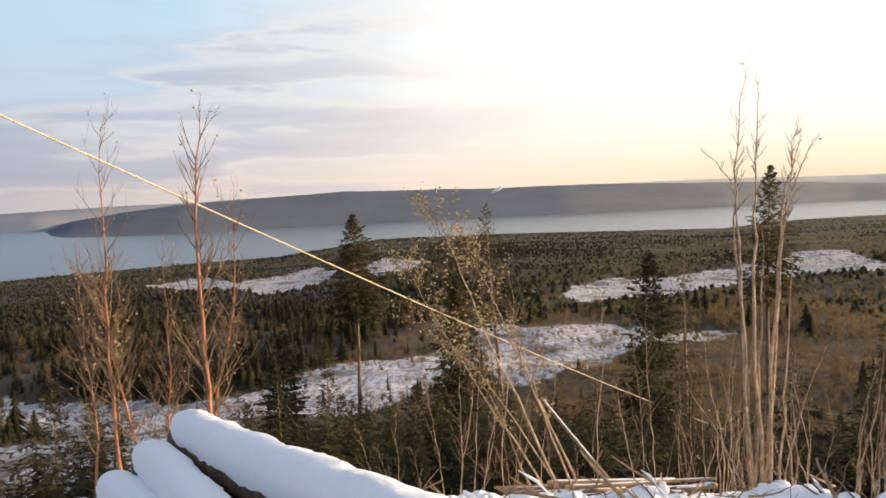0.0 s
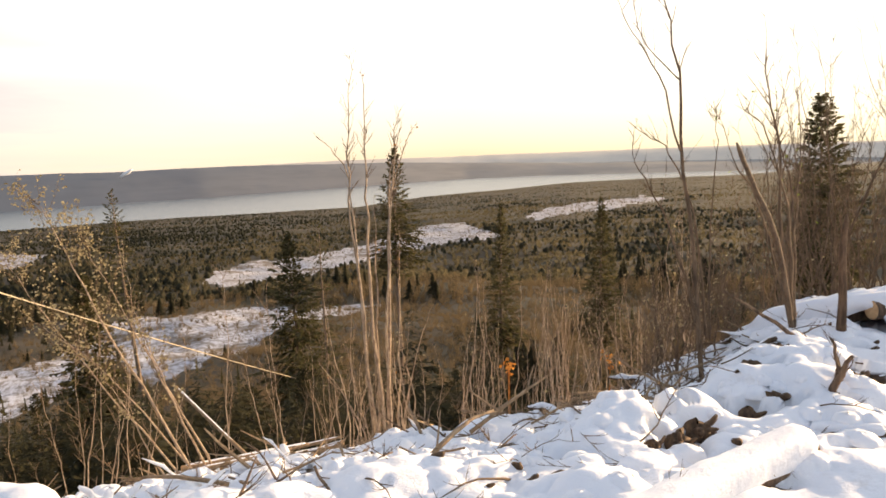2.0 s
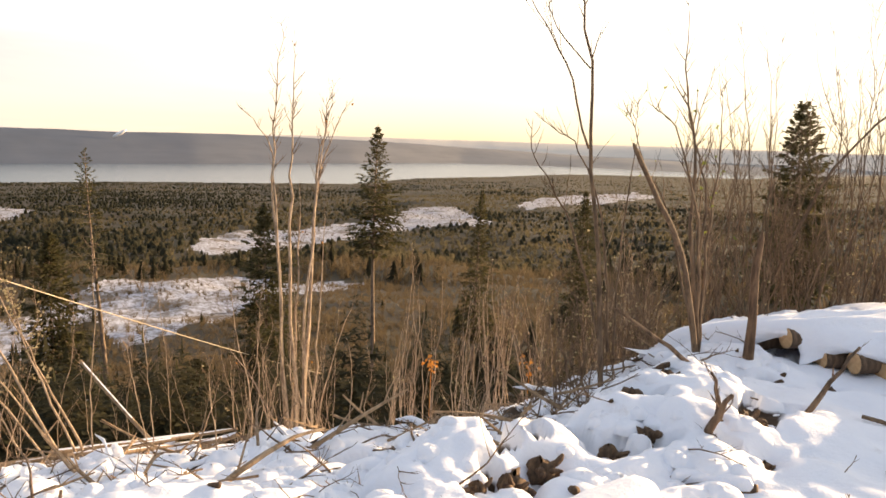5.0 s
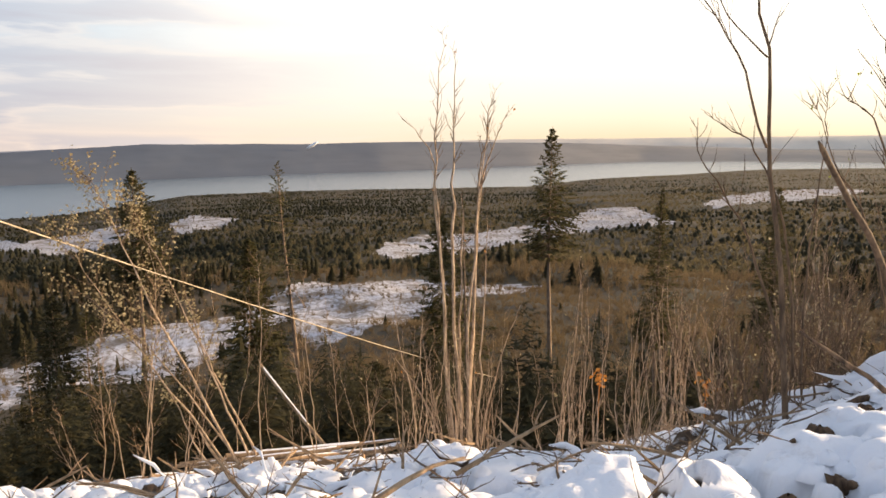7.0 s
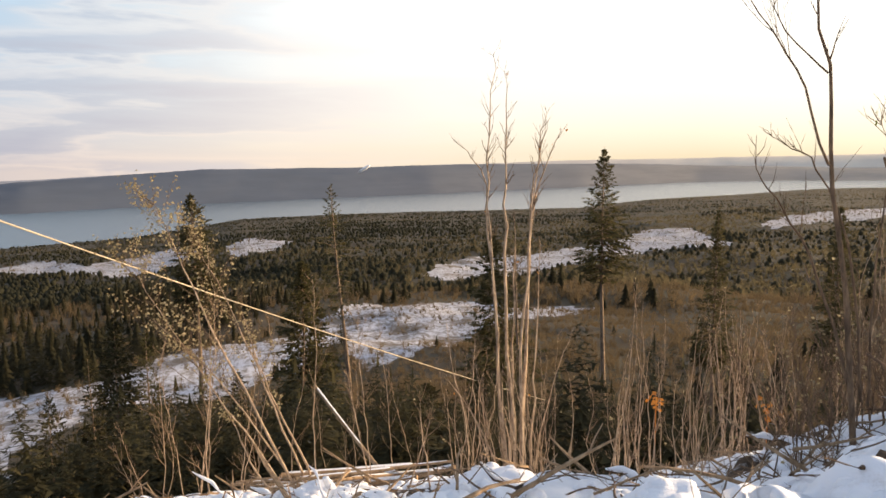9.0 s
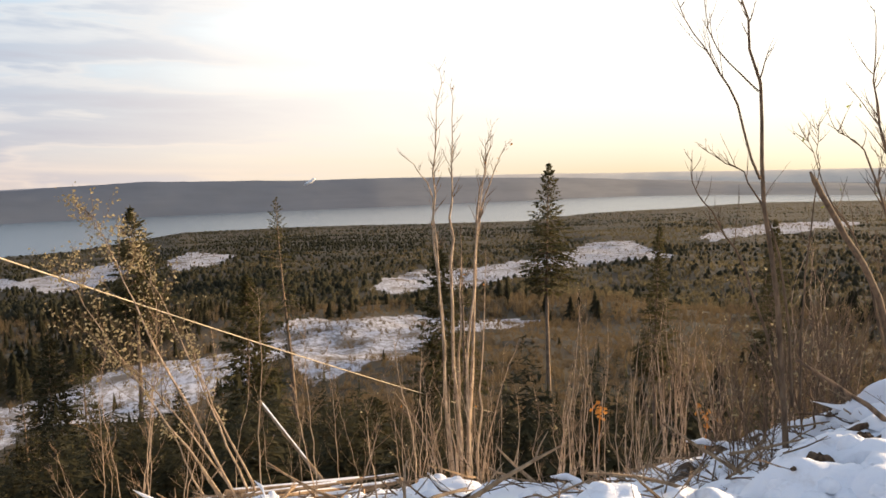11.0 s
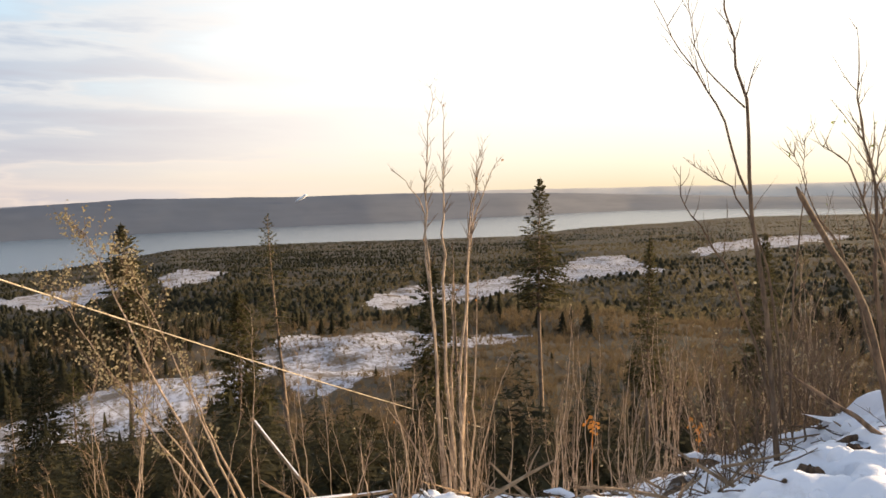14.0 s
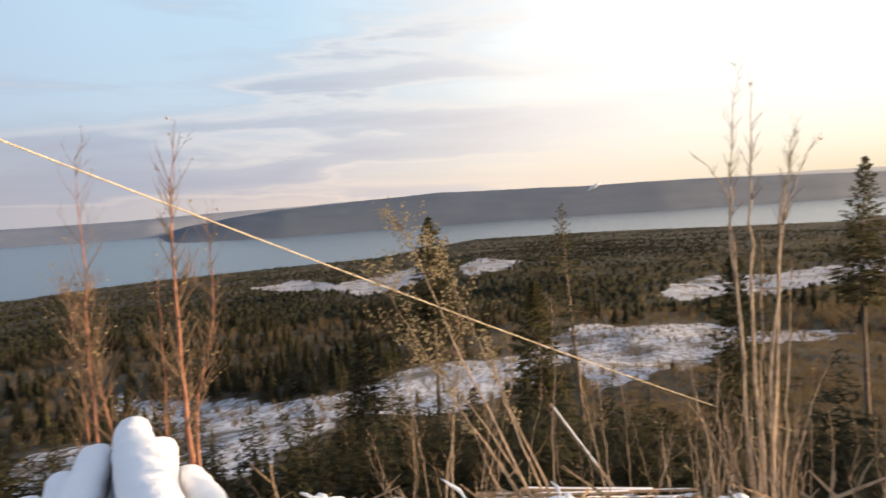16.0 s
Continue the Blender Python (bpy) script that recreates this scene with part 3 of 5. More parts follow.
def conifer(at, tall, width, bare=0.25, lean=(0, 0), seed=0, density=1.0, mat=None, label="", gaps=0.1, droop=0.25, name="conifer", trunk_radius=None, crown_power=0.85, group="conifers below the landing"):
    """A fir: tapered trunk, limbs in loose whorls, each limb hung with short narrow needle sprays. width: half the crown's."""
    r = random.Random(seed)
    o = thing(name, label or "dark green fir with a bare lower trunk", "conifer", at, group)
    rad0 = trunk_radius or max(0.011 * tall, 0.04)
    line = [Vector((lean[0] * t * tall + 0.006 * tall * math.sin(5 * t + seed), lean[1] * t * tall, t * tall - 0.3 * (t == 0))) for t in [k / 10 for k in range(11)]]
    tg, cg = Geo(), Geo()
    tg.tube(line, [rad0 * (1 - 0.94 * k / 10) for k in range(11)], 7)

    def blade(b, e, wide):
        d = e - b
        side = d.cross(Vector((r.gauss(0, 0.6), r.gauss(0, 0.6), 1.0))).normalized() * wide
        m = b.lerp(e, r.uniform(0.35, 0.55))
        cg.quad(b, m + side, e, m - side)

    crown = tall * (1 - bare)
    gap = max(crown / 30, 0.13) / density**0.5
    bit = max(0.045 * width, 0.04)
    z = bare * tall
    lopsided = r.uniform(0, 6.28)
    while z < tall * 0.995:
        t = z / tall
        u = (t - bare) / (1 - bare)
        reach = width * (0.01 + 0.99 * (1 - u) ** crown_power) * min(1.0, 0.45 + u * 4.0) * r.uniform(0.8, 1.12)
        k10 = min(int(t * 10), 9)
        spot = line[k10].lerp(line[k10 + 1], t * 10 - k10)
        n = max(4, int((7 + 2 * (1 - u)) * density))
        turn = r.uniform(0, 6.28)
        for k in range(n):
            if r.random() < gaps * (1.4 - u):
                continue
            a = turn + 6.283 * k / n + r.uniform(-0.35, 0.35)
            ln = reach * (r.uniform(0.6, 1.15) + 0.12 * math.cos(a - lopsided))
            out, side = Vector((math.cos(a), math.sin(a), 0.0)), Vector((-math.sin(a), math.cos(a), 0.0))
            p = spot + Vector((0, 0, r.uniform(-0.5, 0.5) * gap))
            lift = -droop * 1.1 * (1 - u) + 0.75 * u * u + r.uniform(-0.12, 0.12)
            mid = p + out * ln * 0.55 + Vector((0, 0, (lift + 0.06) * ln * 0.55))
            tip = p + out * ln + Vector((0, 0, (lift + 0.05 * (1 - u)) * ln))
            if ln > 0.3:
                tg.tube([p, mid, tip], [rad0 * 0.13 * (1.1 - u), rad0 * 0.08 * (1.1 - u), rad0 * 0.02], 3, False)
            steps = max(3, int(ln / (bit * 2.1)))
            for q in range(steps):
                f = (q + r.uniform(0.3, 0.9)) / steps
                b = p.lerp(mid, f / 0.55) if f < 0.55 else mid.lerp(tip, min((f - 0.55) / 0.45, 1.0))
                if f < 0.22 and u < 0.75 and r.random() < 0.6:
                    continue
                spread = (ln * 0.32 * (1 - f) + bit * 1.7 * (1 - 0.65 * u)) * r.uniform(0.7, 1.25)
                for sgn in (-1, 1):
                    e = b + (side * sgn * r.uniform(0.6, 1.0) + out * r.uniform(0.45, 0.9)) * spread + Vector((0, 0, r.uniform(-0.45, 0.12) * spread))
                    blade(b, e, bit * r.uniform(0.45, 0.9) * (1 - 0.5 * u))
                    if r.random() < 0.75:
                        m = b.lerp(e, r.uniform(0.3, 0.8))
                        blade(m, m + out * spread * r.uniform(0.0, 0.4) + Vector((0, 0, -spread * r.uniform(0.25, 0.6))), bit * r.uniform(0.4, 0.8))
            blade(mid, tip + (tip - mid) * 0.15, bit * 0.8)
        z += gap * r.uniform(0.7, 1.3) * (0.55 + 0.6 * (1 - u))
    blade(line[-1] - Vector((0, 0, 0.05 * crown)), line[-1] + Vector((0, 0, 0.01 * tall)), bit * 0.5)
    part("trunk", tg, M_FIRBARK, o, "straight brown trunk")
    part("crown", cg, mat or M_FIR, o, "layered needle crown", False)
    return o


# ---------- woods on the slope ----------


def cone_tree(layers, sides, seed):
    """A small fir of stacked ragged skirts, one metre tall."""
    r, v, f = random.Random(seed), [], []
    for k in range(layers):
        z0, z1 = 0.12 + 0.86 * k / layers, 0.12 + 0.86 * (k + 1.65) / layers
        rr = 0.21 * (1 - k / (layers + 0.3)) ** 0.9
        b = len(v)
        v.append((0, 0, min(z1, 1.0)))
        for s in range(2 * sides):
            a = math.pi * s / sides + k
            q = rr * (r.uniform(0.75, 1.2) if s % 2 == 0 else r.uniform(0.4, 0.6))
            v.append((q * math.cos(a), q * math.sin(a), z0 + (0.0 if s % 2 == 0 else 0.05) + r.uniform(-0.02, 0.02)))
        f += [(b, b + 1 + s, b + 1 + (s + 1) % (2 * sides)) for s in range(2 * sides)]
    b = len(v)
    v += [(0.02, 0, 0), (-0.01, 0.017, 0), (-0.01, -0.017, 0), (0, 0, 0.5)]
    f += [(b, b + 1, b + 3), (b + 1, b + 2, b + 3), (b + 2, b, b + 3)]
    return np.array(v), np.array(f)


def fir_template(seed, step=0.05, sprays=2):
    """A ragged young fir of limb sprays, one metre tall."""
    r, g = random.Random(seed), Geo()
    z = 0.04
    while z < 0.97:
        n, reach = r.randint(5, 7), 0.25 * (1 - z) ** 0.75 + 0.02
        turn = r.uniform(0, 6.28)
        for k in range(n):
            a = turn + 6.28 * k / n + r.uniform(-0.4, 0.4)
            ln = reach * r.uniform(0.5, 1.25)
            out, side = Vector((math.cos(a), math.sin(a), 0)), Vector((-math.sin(a), math.cos(a), 0))
            p = Vector((0, 0, z + r.uniform(-0.02, 0.03)))
            tip = p + out * ln + Vector((0, 0, r.uniform(-0.35, 0.15) * ln))
            g.tri(p + side * ln * 0.10, p - side * ln * 0.10, tip)
            for _ in range(sprays):
                for sgn in (-1, 1):
                    b = p.lerp(tip, r.uniform(0.25, 0.85))
                    e = b + (side * sgn * r.uniform(0.5, 0.9) + out * r.uniform(0.4, 0.9)) * ln * 0.42 + Vector((0, 0, r.uniform(-0.3, 0.1) * ln))
                    g.tri(b, b + out * ln * 0.20 - Vector((0, 0, 0.06 * ln)), e)
        z += r.uniform(0.8, 1.25) * step
    g.tri(Vector((0.015, 0, 0.9)), Vector((-0.015, 0.01, 0.9)), Vector((0, 0, 1.04)))
    return np.array([tuple(q) for q in g.v]), np.array(g.f)


def round_tree(seed):
    """A ragged rounded crown for the far canopy, one metre tall."""
    r, v, f = random.Random(seed), [(0, 0, 1.0)], []
    for z, q in ((0.62, 0.19), (0.10, 0.21)):
        for c in range(6):
            k = q * r.uniform(0.7, 1.3)
            v.append((k * math.cos(c * 1.047), k * math.sin(c * 1.047), z + r.uniform(-0.08, 0.08)))
    f += [(0, 1 + c, 1 + (c + 1) % 6) for c in range(6)]
    for m in range(1):
        for c in range(6):
            a, b = 1 + 6 * m + c, 1 + 6 * m + (c + 1) % 6
            f += [(a, a + 6, b + 6), (a, b + 6, b)]
    return np.array(v), np.array(f)


def brush_tree(stems, bits, seed, thin=0.012):
    """A leafless shrub of upright switches, one metre tall."""
    r, v, f = random.Random(seed), [], []

    def sliver(p, q, wd):
        n = Vector((r.gauss(0, 1), r.gauss(0, 1), 0)).normalized() * wd
        b = len(v)
        v.extend([tuple(p - n), tuple(p + n), tuple(q)])
        f.append((b, b + 1, b + 2))

    for _ in range(stems):
        p = Vector((r.uniform(-0.12, 0.12), r.uniform(-0.12, 0.12), 0))
        q = p * 2.0 + Vector((r.uniform(-0.22, 0.22), r.uniform(-0.22, 0.22), r.uniform(0.6, 1.0)))
        sliver(p, q, thin)
        for _ in range(bits):
            t = r.uniform(0.3, 0.95)
            m = p.lerp(q, t)
            sliver(m, m + Vector((r.uniform(-0.15, 0.15), r.uniform(-0.15, 0.15), r.uniform(0.04, 0.2))), thin * 0.8)
    return np.array(v), np.array(f)


def plant(name, kinds, x, y, tall, wide, mat, label, category, sink=0.1, soft=False):
    """Many trees joined into one mesh."""
    z = ground(x, y)
    pick, turn = rng.integers(0, len(kinds), len(x)), rng.uniform(0, 6.28, len(x))
    vs, fs, base = [], [], 0
    for k, (v, f) in enumerate(kinds):
        m = pick == k
        if not m.any():
            continue
        c, s = np.cos(turn[m])[:, None], np.sin(turn[m])[:, None]
        h, q = tall[m][:, None], wide[m][:, None]
        px = (v[None, :, 0] * c - v[None, :, 1] * s) * h * q + x[m][:, None]
        py = (v[None, :, 0] * s + v[None, :, 1] * c) * h * q + y[m][:, None]
        pz = v[None, :, 2] * h + z[m][:, None] - sink
        vs.append(np.stack([px, py, pz], -1).reshape(-1, 3))
        fs.append((f[None] + (np.arange(m.sum()) * len(v))[:, None, None] + base).reshape(-1, 3))
        base += len(vs[-1])
    o = mesh_object(name, np.concatenate(vs), np.concatenate(fs), mat, soft)
    return tagged(o, label, category, kind="stuff")


def scatter(d0, d1, a0, a1, space):
    """Jittered places in a sector of the slope, spaced by distance."""
    xs, ys, d = [], [], d0
    while d < d1:
        s = space(d)
        n = max(2, int(radians(a1 - a0) * d / s))
        a = np.radians(a0 + (a1 - a0) * (np.arange(n) + rng.uniform(0, 1, n)) / n)
        q = d + rng.uniform(-0.6, 0.6, n) * s
        xs.append(q * np.sin(a))
        ys.append(q * np.cos(a))
        d += s * 0.9
    x, y = np.concatenate(xs), np.concatenate(ys)
    az, d = np.degrees(np.arctan2(x, y)), np.hypot(x, y)
    keep = ~cleared(x, y) & (ground(x, y) > WATER + 0.5) & (d < np.interp(az, *SHORE))
    return x[keep], y[keep], az[keep], d[keep]


def scatter_open(d0, d1, s):
    """Jittered places inside the clearings."""
    n = int((d1 * d1 - d0 * d0) * radians(80) / 2 / (s * s))
    a, q = np.radians(rng.uniform(-40, 42, n)), np.sqrt(rng.uniform(d0 * d0, d1 * d1, n))
    x, y = q * np.sin(a), q * np.cos(a)
    keep = cleared(x, y)
    return np.stack([x[keep], y[keep]], -1)


# far woods
x, y, az, d = scatter(300, 3300, -46, 74, lambda q: 2.35 + 0.0057 * q)
stand = fractal(x / 90, y / 90, 61, 3)
t = rng.uniform(1.8, 4.0, len(x)) * (1 + 0.7 * stand)
fir = rng.random(len(x)) < np.interp(az, [5, 20, 35], [0.80, 0.34, 0.12]) + 1.2 * fractal(x / 150, y / 150, 66, 3)
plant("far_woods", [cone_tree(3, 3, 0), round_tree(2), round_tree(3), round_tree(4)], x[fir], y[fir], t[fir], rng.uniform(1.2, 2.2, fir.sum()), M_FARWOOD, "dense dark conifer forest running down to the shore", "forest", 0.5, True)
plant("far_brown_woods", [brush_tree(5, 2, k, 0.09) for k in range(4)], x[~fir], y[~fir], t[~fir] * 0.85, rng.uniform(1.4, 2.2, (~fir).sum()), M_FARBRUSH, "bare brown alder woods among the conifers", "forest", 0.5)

# low brush standing in the clearings
q = np.concatenate([scatter_open(80, 300, 2.6), scatter_open(300, 1300, 9.0)])
x, y = q[:, 0], q[:, 1]
d = np.hypot(x, y)
keep = rng.random(len(x)) < 0.55 + 1.2 * fractal(x / 12, y / 12, 95, 2)
x, y, d = x[keep], y[keep], d[keep]
plant("clearing_brush", [brush_tree(16, 4, 70 + k, 0.02) for k in range(4)], x, y, rng.uniform(0.4, 1.1, len(x)) * (1 + d / 500), rng.uniform(1.0, 2.0, len(x)), M_BRUSH, "scattered brown brush and stumps in the snowy clearings", "brush", 0.05)

# woods from the foot of the bank to the clearings
x, y, az, d = scatter(62, 300, -46, 74, lambda q: 1.75 + 0.0080 * q)
stand = fractal(x / 30, y / 30, 71, 3)
open_front = smooth(30, 24, az) * np.maximum(smooth(128, 98, d), smooth(2, 8, az) * smooth(215, 175, d))
t = (rng.uniform(1.7, 5.6, len(x)) * (1 + 0.9 * stand)) * (1 - open_front) + rng.uniform(1.2, 2.6, len(x)) * open_front
t = t * (1 + 0.5 * smooth(215, 250, d)) * (1 - 0.4 * smooth(46, 56, az)) * (1 - 0.35 * smooth(-4, -14, az) * smooth(125, 100, d))
fir = rng.random(len(x)) < np.interp(az, [-5, 3, 14], [0.58, 0.42, 0.04]) + 0.9 * stand - 0.35 * open_front
plant("woods", [cone_tree(6, 6, 20), cone_tree(5, 7, 21), cone_tree(7, 6, 22), fir_template(23, 0.085, 1), fir_template(24, 0.085, 1), fir_template(25, 0.085, 1)], x[fir], y[fir], t[fir], rng.uniform(0.95, 1.7, fir.sum()), M_FOREST, "young conifer forest on the slope, lightly dusted with snow", "forest", 0.3, True)
plant("brown_woods", [brush_tree(14, 3, 20 + k, 0.024) for k in range(5)], x[~fir], y[~fir], t[~fir] * 0.62, rng.uniform(0.9, 1.5, (~fir).sum()), M_BRUSH, "leafless brown alder thickets on the slope", "thicket", 0.2)

# low scrub between the trees on the brown slope
x, y, az, d = scatter(58, 240, -4, 60, lambda q: 1.0 + 0.0085 * q)
keep = rng.random(len(x)) < smooth(-4, 9, az)
x, y, az, d = x[keep], y[keep], az[keep], d[keep]
t = rng.uniform(0.6, 1.7, len(x)) * (1 + 0.9 * fractal(x / 14, y / 14, 77, 3)) * (1 - 0.4 * smooth(44, 54, az))
plant("slope_scrub", [brush_tree(13, 4, 90 + k, 0.020) for k in range(5)], x, y, t, rng.uniform(1.3, 2.4, len(x)), M_BRUSH, "low tangled brown scrub covering the open slope", "scrub", 0.1)

# the dark young growth right below the bank; its brush is coloured as shaded
x, y, az, d = scatter(19, 62, -46, 74, lambda q: 1.15 + 0.018 * q)
stand = fractal(x / 9, y / 9, 81, 3)
t = rng.uniform(1.6, 4.2, len(x)) * (1 + 0.5 * stand) * (1 - 0.55 * smooth(44, 54, az)) * (1 - 0.12 * smooth(-4, -14, az)) * (1 - 0.40 * smooth(-14, -20, az) * smooth(34, 48, d))
fir = rng.random(len(x)) < np.interp(az, [5, 22], [0.70, 0.34]) + 0.8 * stand + 0.55 * smooth(42, 30, d) * smooth(36, 26, az)
plant("young_firs", [fir_template(40 + k, 0.04, 2) for k in range(6)], x[fir], y[fir], t[fir], rng.uniform(0.75, 1.6, fir.sum()), M_FIRSNOW, "dense young firs below the bank with snow on their tips", "young trees", 0.2)
plant("brown_brush", [brush_tree(26, 8, 40 + k, 0.0045) for k in range(6)], x[~fir], y[~fir], t[~fir] * 0.56, rng.uniform(0.8, 1.2, (~fir).sum()), M_SHADEBRUSH, "tangled leafless brown brush below the bank", "brush", 0.2)

# ---------- single conifers ----------
FIRS = [
    # x, y, height of the tip, half width, bare share, lean, density, snowy, crown power
    (-6.3, 52.8, -0.35, 2.05, 0.60, (0.008, 0), 1.25, 0, 0.80, "tall dark fir, its lower trunk bare"),
    (3.92, 52.9, 0.0, 1.55, 0.52, (-0.05, 0), 0.55, 0, 0.6, "thin ragged fir with sparse limbs and a long bare trunk"),
    (22.6, 53.2, 2.25, 2.35, 0.58, (0.0, 0), 1.0, 0, 0.85, "shapely dark fir standing clear of the brush"),
    (29.5, 49.5, -1.95, 1.8, 0.36, (0.0, 0), 1.3, 0, 0.9, "slender dark fir rising from brown brush"),
    (46.6, 59.5, -2.9, 2.4, 0.32, (0.0, 0), 1.3, 0, 0.85, "dark fir seen through bare alder stems"),
    (24.5, 18.4, 3.28, 1.6, 0.50, (0.0, 0), 1.4, 0, 0.62, "full dark fir standing on the hillside"),
    (14.2, 52.3, -3.5, 2.75, 0.20, (-0.01, 0), 1.3, 0, 0.75, "dark fir with drooping limbs and snow on them"),
    (11.4, 36.2, -1.55, 1.15, 0.34, (0.0, 0), 0.45, 0, 0.45, "thin fir with spaced limbs behind another fir"),
    (0.8, 55.0, -5.4, 2.9, 0.10, (0.0, 0), 1.4, 0, 0.75, "broad dark fir in front of the clearing"),
    (-10.9, 50.2, -7.8, 2.3, 0.10, (0.0, 0), 1.2, 1, 0.8, "ragged fir with snow on its limbs"),
    (-11.2, 25.6, -2.4, 0.62, 0.10, (0.0, 0), 0.9, 1, 0.6, "narrow spruce with snow on its limbs"),
    (-12.2, 23.2, -4.2, 0.95, 0.05, (0.0, 0), 1.0, 1, 0.7, "bushy young fir below the logs"),
    (-10.4, 22.0, -4.3, 0.85, 0.05, (0.0, 0), 0.9, 1, 0.7, "bushy young fir below the logs"),
    (-6.2, 27.6, -4.8, 0.85, 0.05, (0.0, 0), 0.9, 1, 0.7, "young fir with a snowy top below the bank"),
    (-4.6, 29.2, -4.4, 0.90, 0.05, (0.0, 0), 0.9, 0, 0.7, "young olive-green fir below the bank"),
    (-6.4, 24.0, -5.2, 0.85, 0.05, (0.0, 0), 0.9, 1, 0.7, "small snowy fir at the foot of the bank"),
    (-3.6, 25.5, -5.4, 0.85, 0.05, (0.0, 0), 0.9, 0, 0.7, "small dark fir at the foot of the bank"),
    (-1.2, 27.0, -5.6, 0.95, 0.05, (0.0, 0), 0.9, 1, 0.7, "young fir with frosted tips below the bank"),
    (5.2, 25.0, -5.9, 1.25, 0.04, (0.0, 0), 1.0, 1, 0.6, "round young fir sprinkled with snow"),
    (7.6, 26.5, -6.0, 1.15, 0.04, (0.0, 0), 1.0, 1, 0.6, "round young fir sprinkled with snow"),
    (11.5, 22.0, -5.4, 0.9, 0.05, (0.0, 0), 0.9, 1, 0.8, "young fir with frosted tips among brush"),
]
for k, (fx, fy, tip, half_width, bare, lean, dense, snowy, power, label) in enumerate(FIRS):
    z = height(fx, fy) - 0.2
    conifer((fx, fy, z), tip - z, half_width * 1.3, bare, lean, 100 + k, dense, M_FIRSNOW if snowy else M_FIR, label, gaps=0.10 if dense > 0.7 else 0.22, crown_power=power)

# ---------- bare trees on the bank ----------


def stem_line(r, points, steps=14, wobble=0.004):
    """A stem bent smoothly through a few points."""
    pts = [Vector(p) for p in points]
    n, out = len(pts) - 1, []
    for k in range(steps + 1):
        f = n * k / steps
        i = min(int(f), n - 1)
        t = f - i
        a, b, c, d = pts[max(i - 1, 0)], pts[i], pts[i + 1], pts[min(i + 2, n)]
        p = 0.5 * (2 * b + (c - a) * t + (2 * a - 5 * b + 4 * c - d) * t * t + (3 * b - a - 3 * c + d) * t**3)
        out.append(p + Vector((r.gauss(0, wobble), r.gauss(0, wobble), 0)) * (pts[-1] - pts[0]).length * (0 < k))
    return out


def bare_tree(name, label, category, at, stems, mat=None, twig_mat=None, seed=0, group="", leaf_mat=None, leaf_chance=0.0, leaf_size=0.04):
    """stems: (points in metres from the foot, radius, twigs, length of twigs, first)."""
    r = random.Random(seed)
    o = thing(name, label, category, at, group)
    tw, lf = Geo(), Geo()
    for points, radius, count, length, first in stems:
        if len(points) == 2:
            a, b = Vector(points[0]), Vector(points[1])
            n = (b - a).length
            points = (a, a.lerp(b, 0.35) + Vector((r.gauss(0, 0.022), r.gauss(0, 0.022), 0)) * n, a.lerp(b, 0.7) + Vector((r.gauss(0, 0.022), r.gauss(0, 0.022), 0)) * n, b)
        g, line = Geo(), stem_line(r, points)
        g.tube(line, [radius * (1 - 0.92 * (k / 14) ** 0.8) for k in range(15)], 7)
        part("stem", g, mat or M_ALDER, o)
        tips = twigs(tw, r, line, radius, count, first, length)
        leaf_cards(lf, r, tips, leaf_chance, leaf_size)
    if tw.f:
        tagged(part("twig_crown", tw, twig_mat or M_TWIG, o, "fine leafless twigs"), kind="stuff")
    if lf.f:
        tagged(part("leaf_crown", lf, leaf_mat or M_LEAF, o, "last withered leaves", False), kind="stuff")
    return o


def from_foot(foot, *points):
    return [Vector(p) - Vector(foot) for p in points]


# clump of alders in the middle of the view
bx, by = 4.22, 10.2
bz = height(bx, by) - 0.1
foot = (bx, by, bz)


def clump_stem(x, y, *rest):
    """A stem of the clump from its foot through points of bearing x and height z."""
    return from_foot(foot, (x, y, bz), *[(px, y + (pz - bz) * 0.02, pz) for px, pz in rest])


CLUMP = [
    (clump_stem(4.12, 10.25, (4.00, -0.6), (3.93, 1.0), (3.96, 2.1), (4.03, 3.1)), 0.030, 26, 0.45, 0.5),
    (clump_stem(4.24, 10.15, (4.14, 0.2), (4.16, 1.6), (4.19, 2.85)), 0.033, 24, 0.42, 0.5),
    (clump_stem(4.39, 10.25, (4.50, 0.2), (4.62, 1.5), (4.78, 2.3)), 0.030, 24, 0.42, 0.5),
    (clump_stem(4.32, 10.05, (4.36, -0.6), (4.54, 1.2), (4.70, 2.15)), 0.029, 22, 0.42, 0.5),
    (clump_stem(4.36, 10.3, (4.50, 0.0), (4.70, 1.4), (5.07, 2.1)), 0.028, 16, 0.36, 0.45),
    (clump_stem(4.14, 10.1, (3.96, -0.3), (3.83, 1.4), (3.50, 1.9)), 0.026, 16, 0.36, 0.45),
    (clump_stem(4.10, 10.2, (3.82, -2.2), (3.28, -1.3)), 0.022, 12, 0.6, 0.3),
    (clump_stem(4.42, 10.1, (4.54, -1.4), (4.63, 0.6)), 0.026, 14, 0.6, 0.35),
    (clump_stem(4.20, 10.3, (4.29, -0.6), (4.33, 0.9)), 0.030, 14, 0.6, 0.4),
    (clump_stem(4.05, 10.15, (3.70, -2.0), (3.40, -1.6)), 0.018, 8, 0.5, 0.3),
    (clump_stem(4.45, 10.2, (4.75, -1.8), (5.15, -0.7)), 0.018, 10, 0.5, 0.3),
]
bare_tree("alder_clump", "clump of bare young alder stems catching the low sun", "alder", foot, CLUMP, seed=5, leaf_mat=M_ORANGE, leaf_chance=0.006)

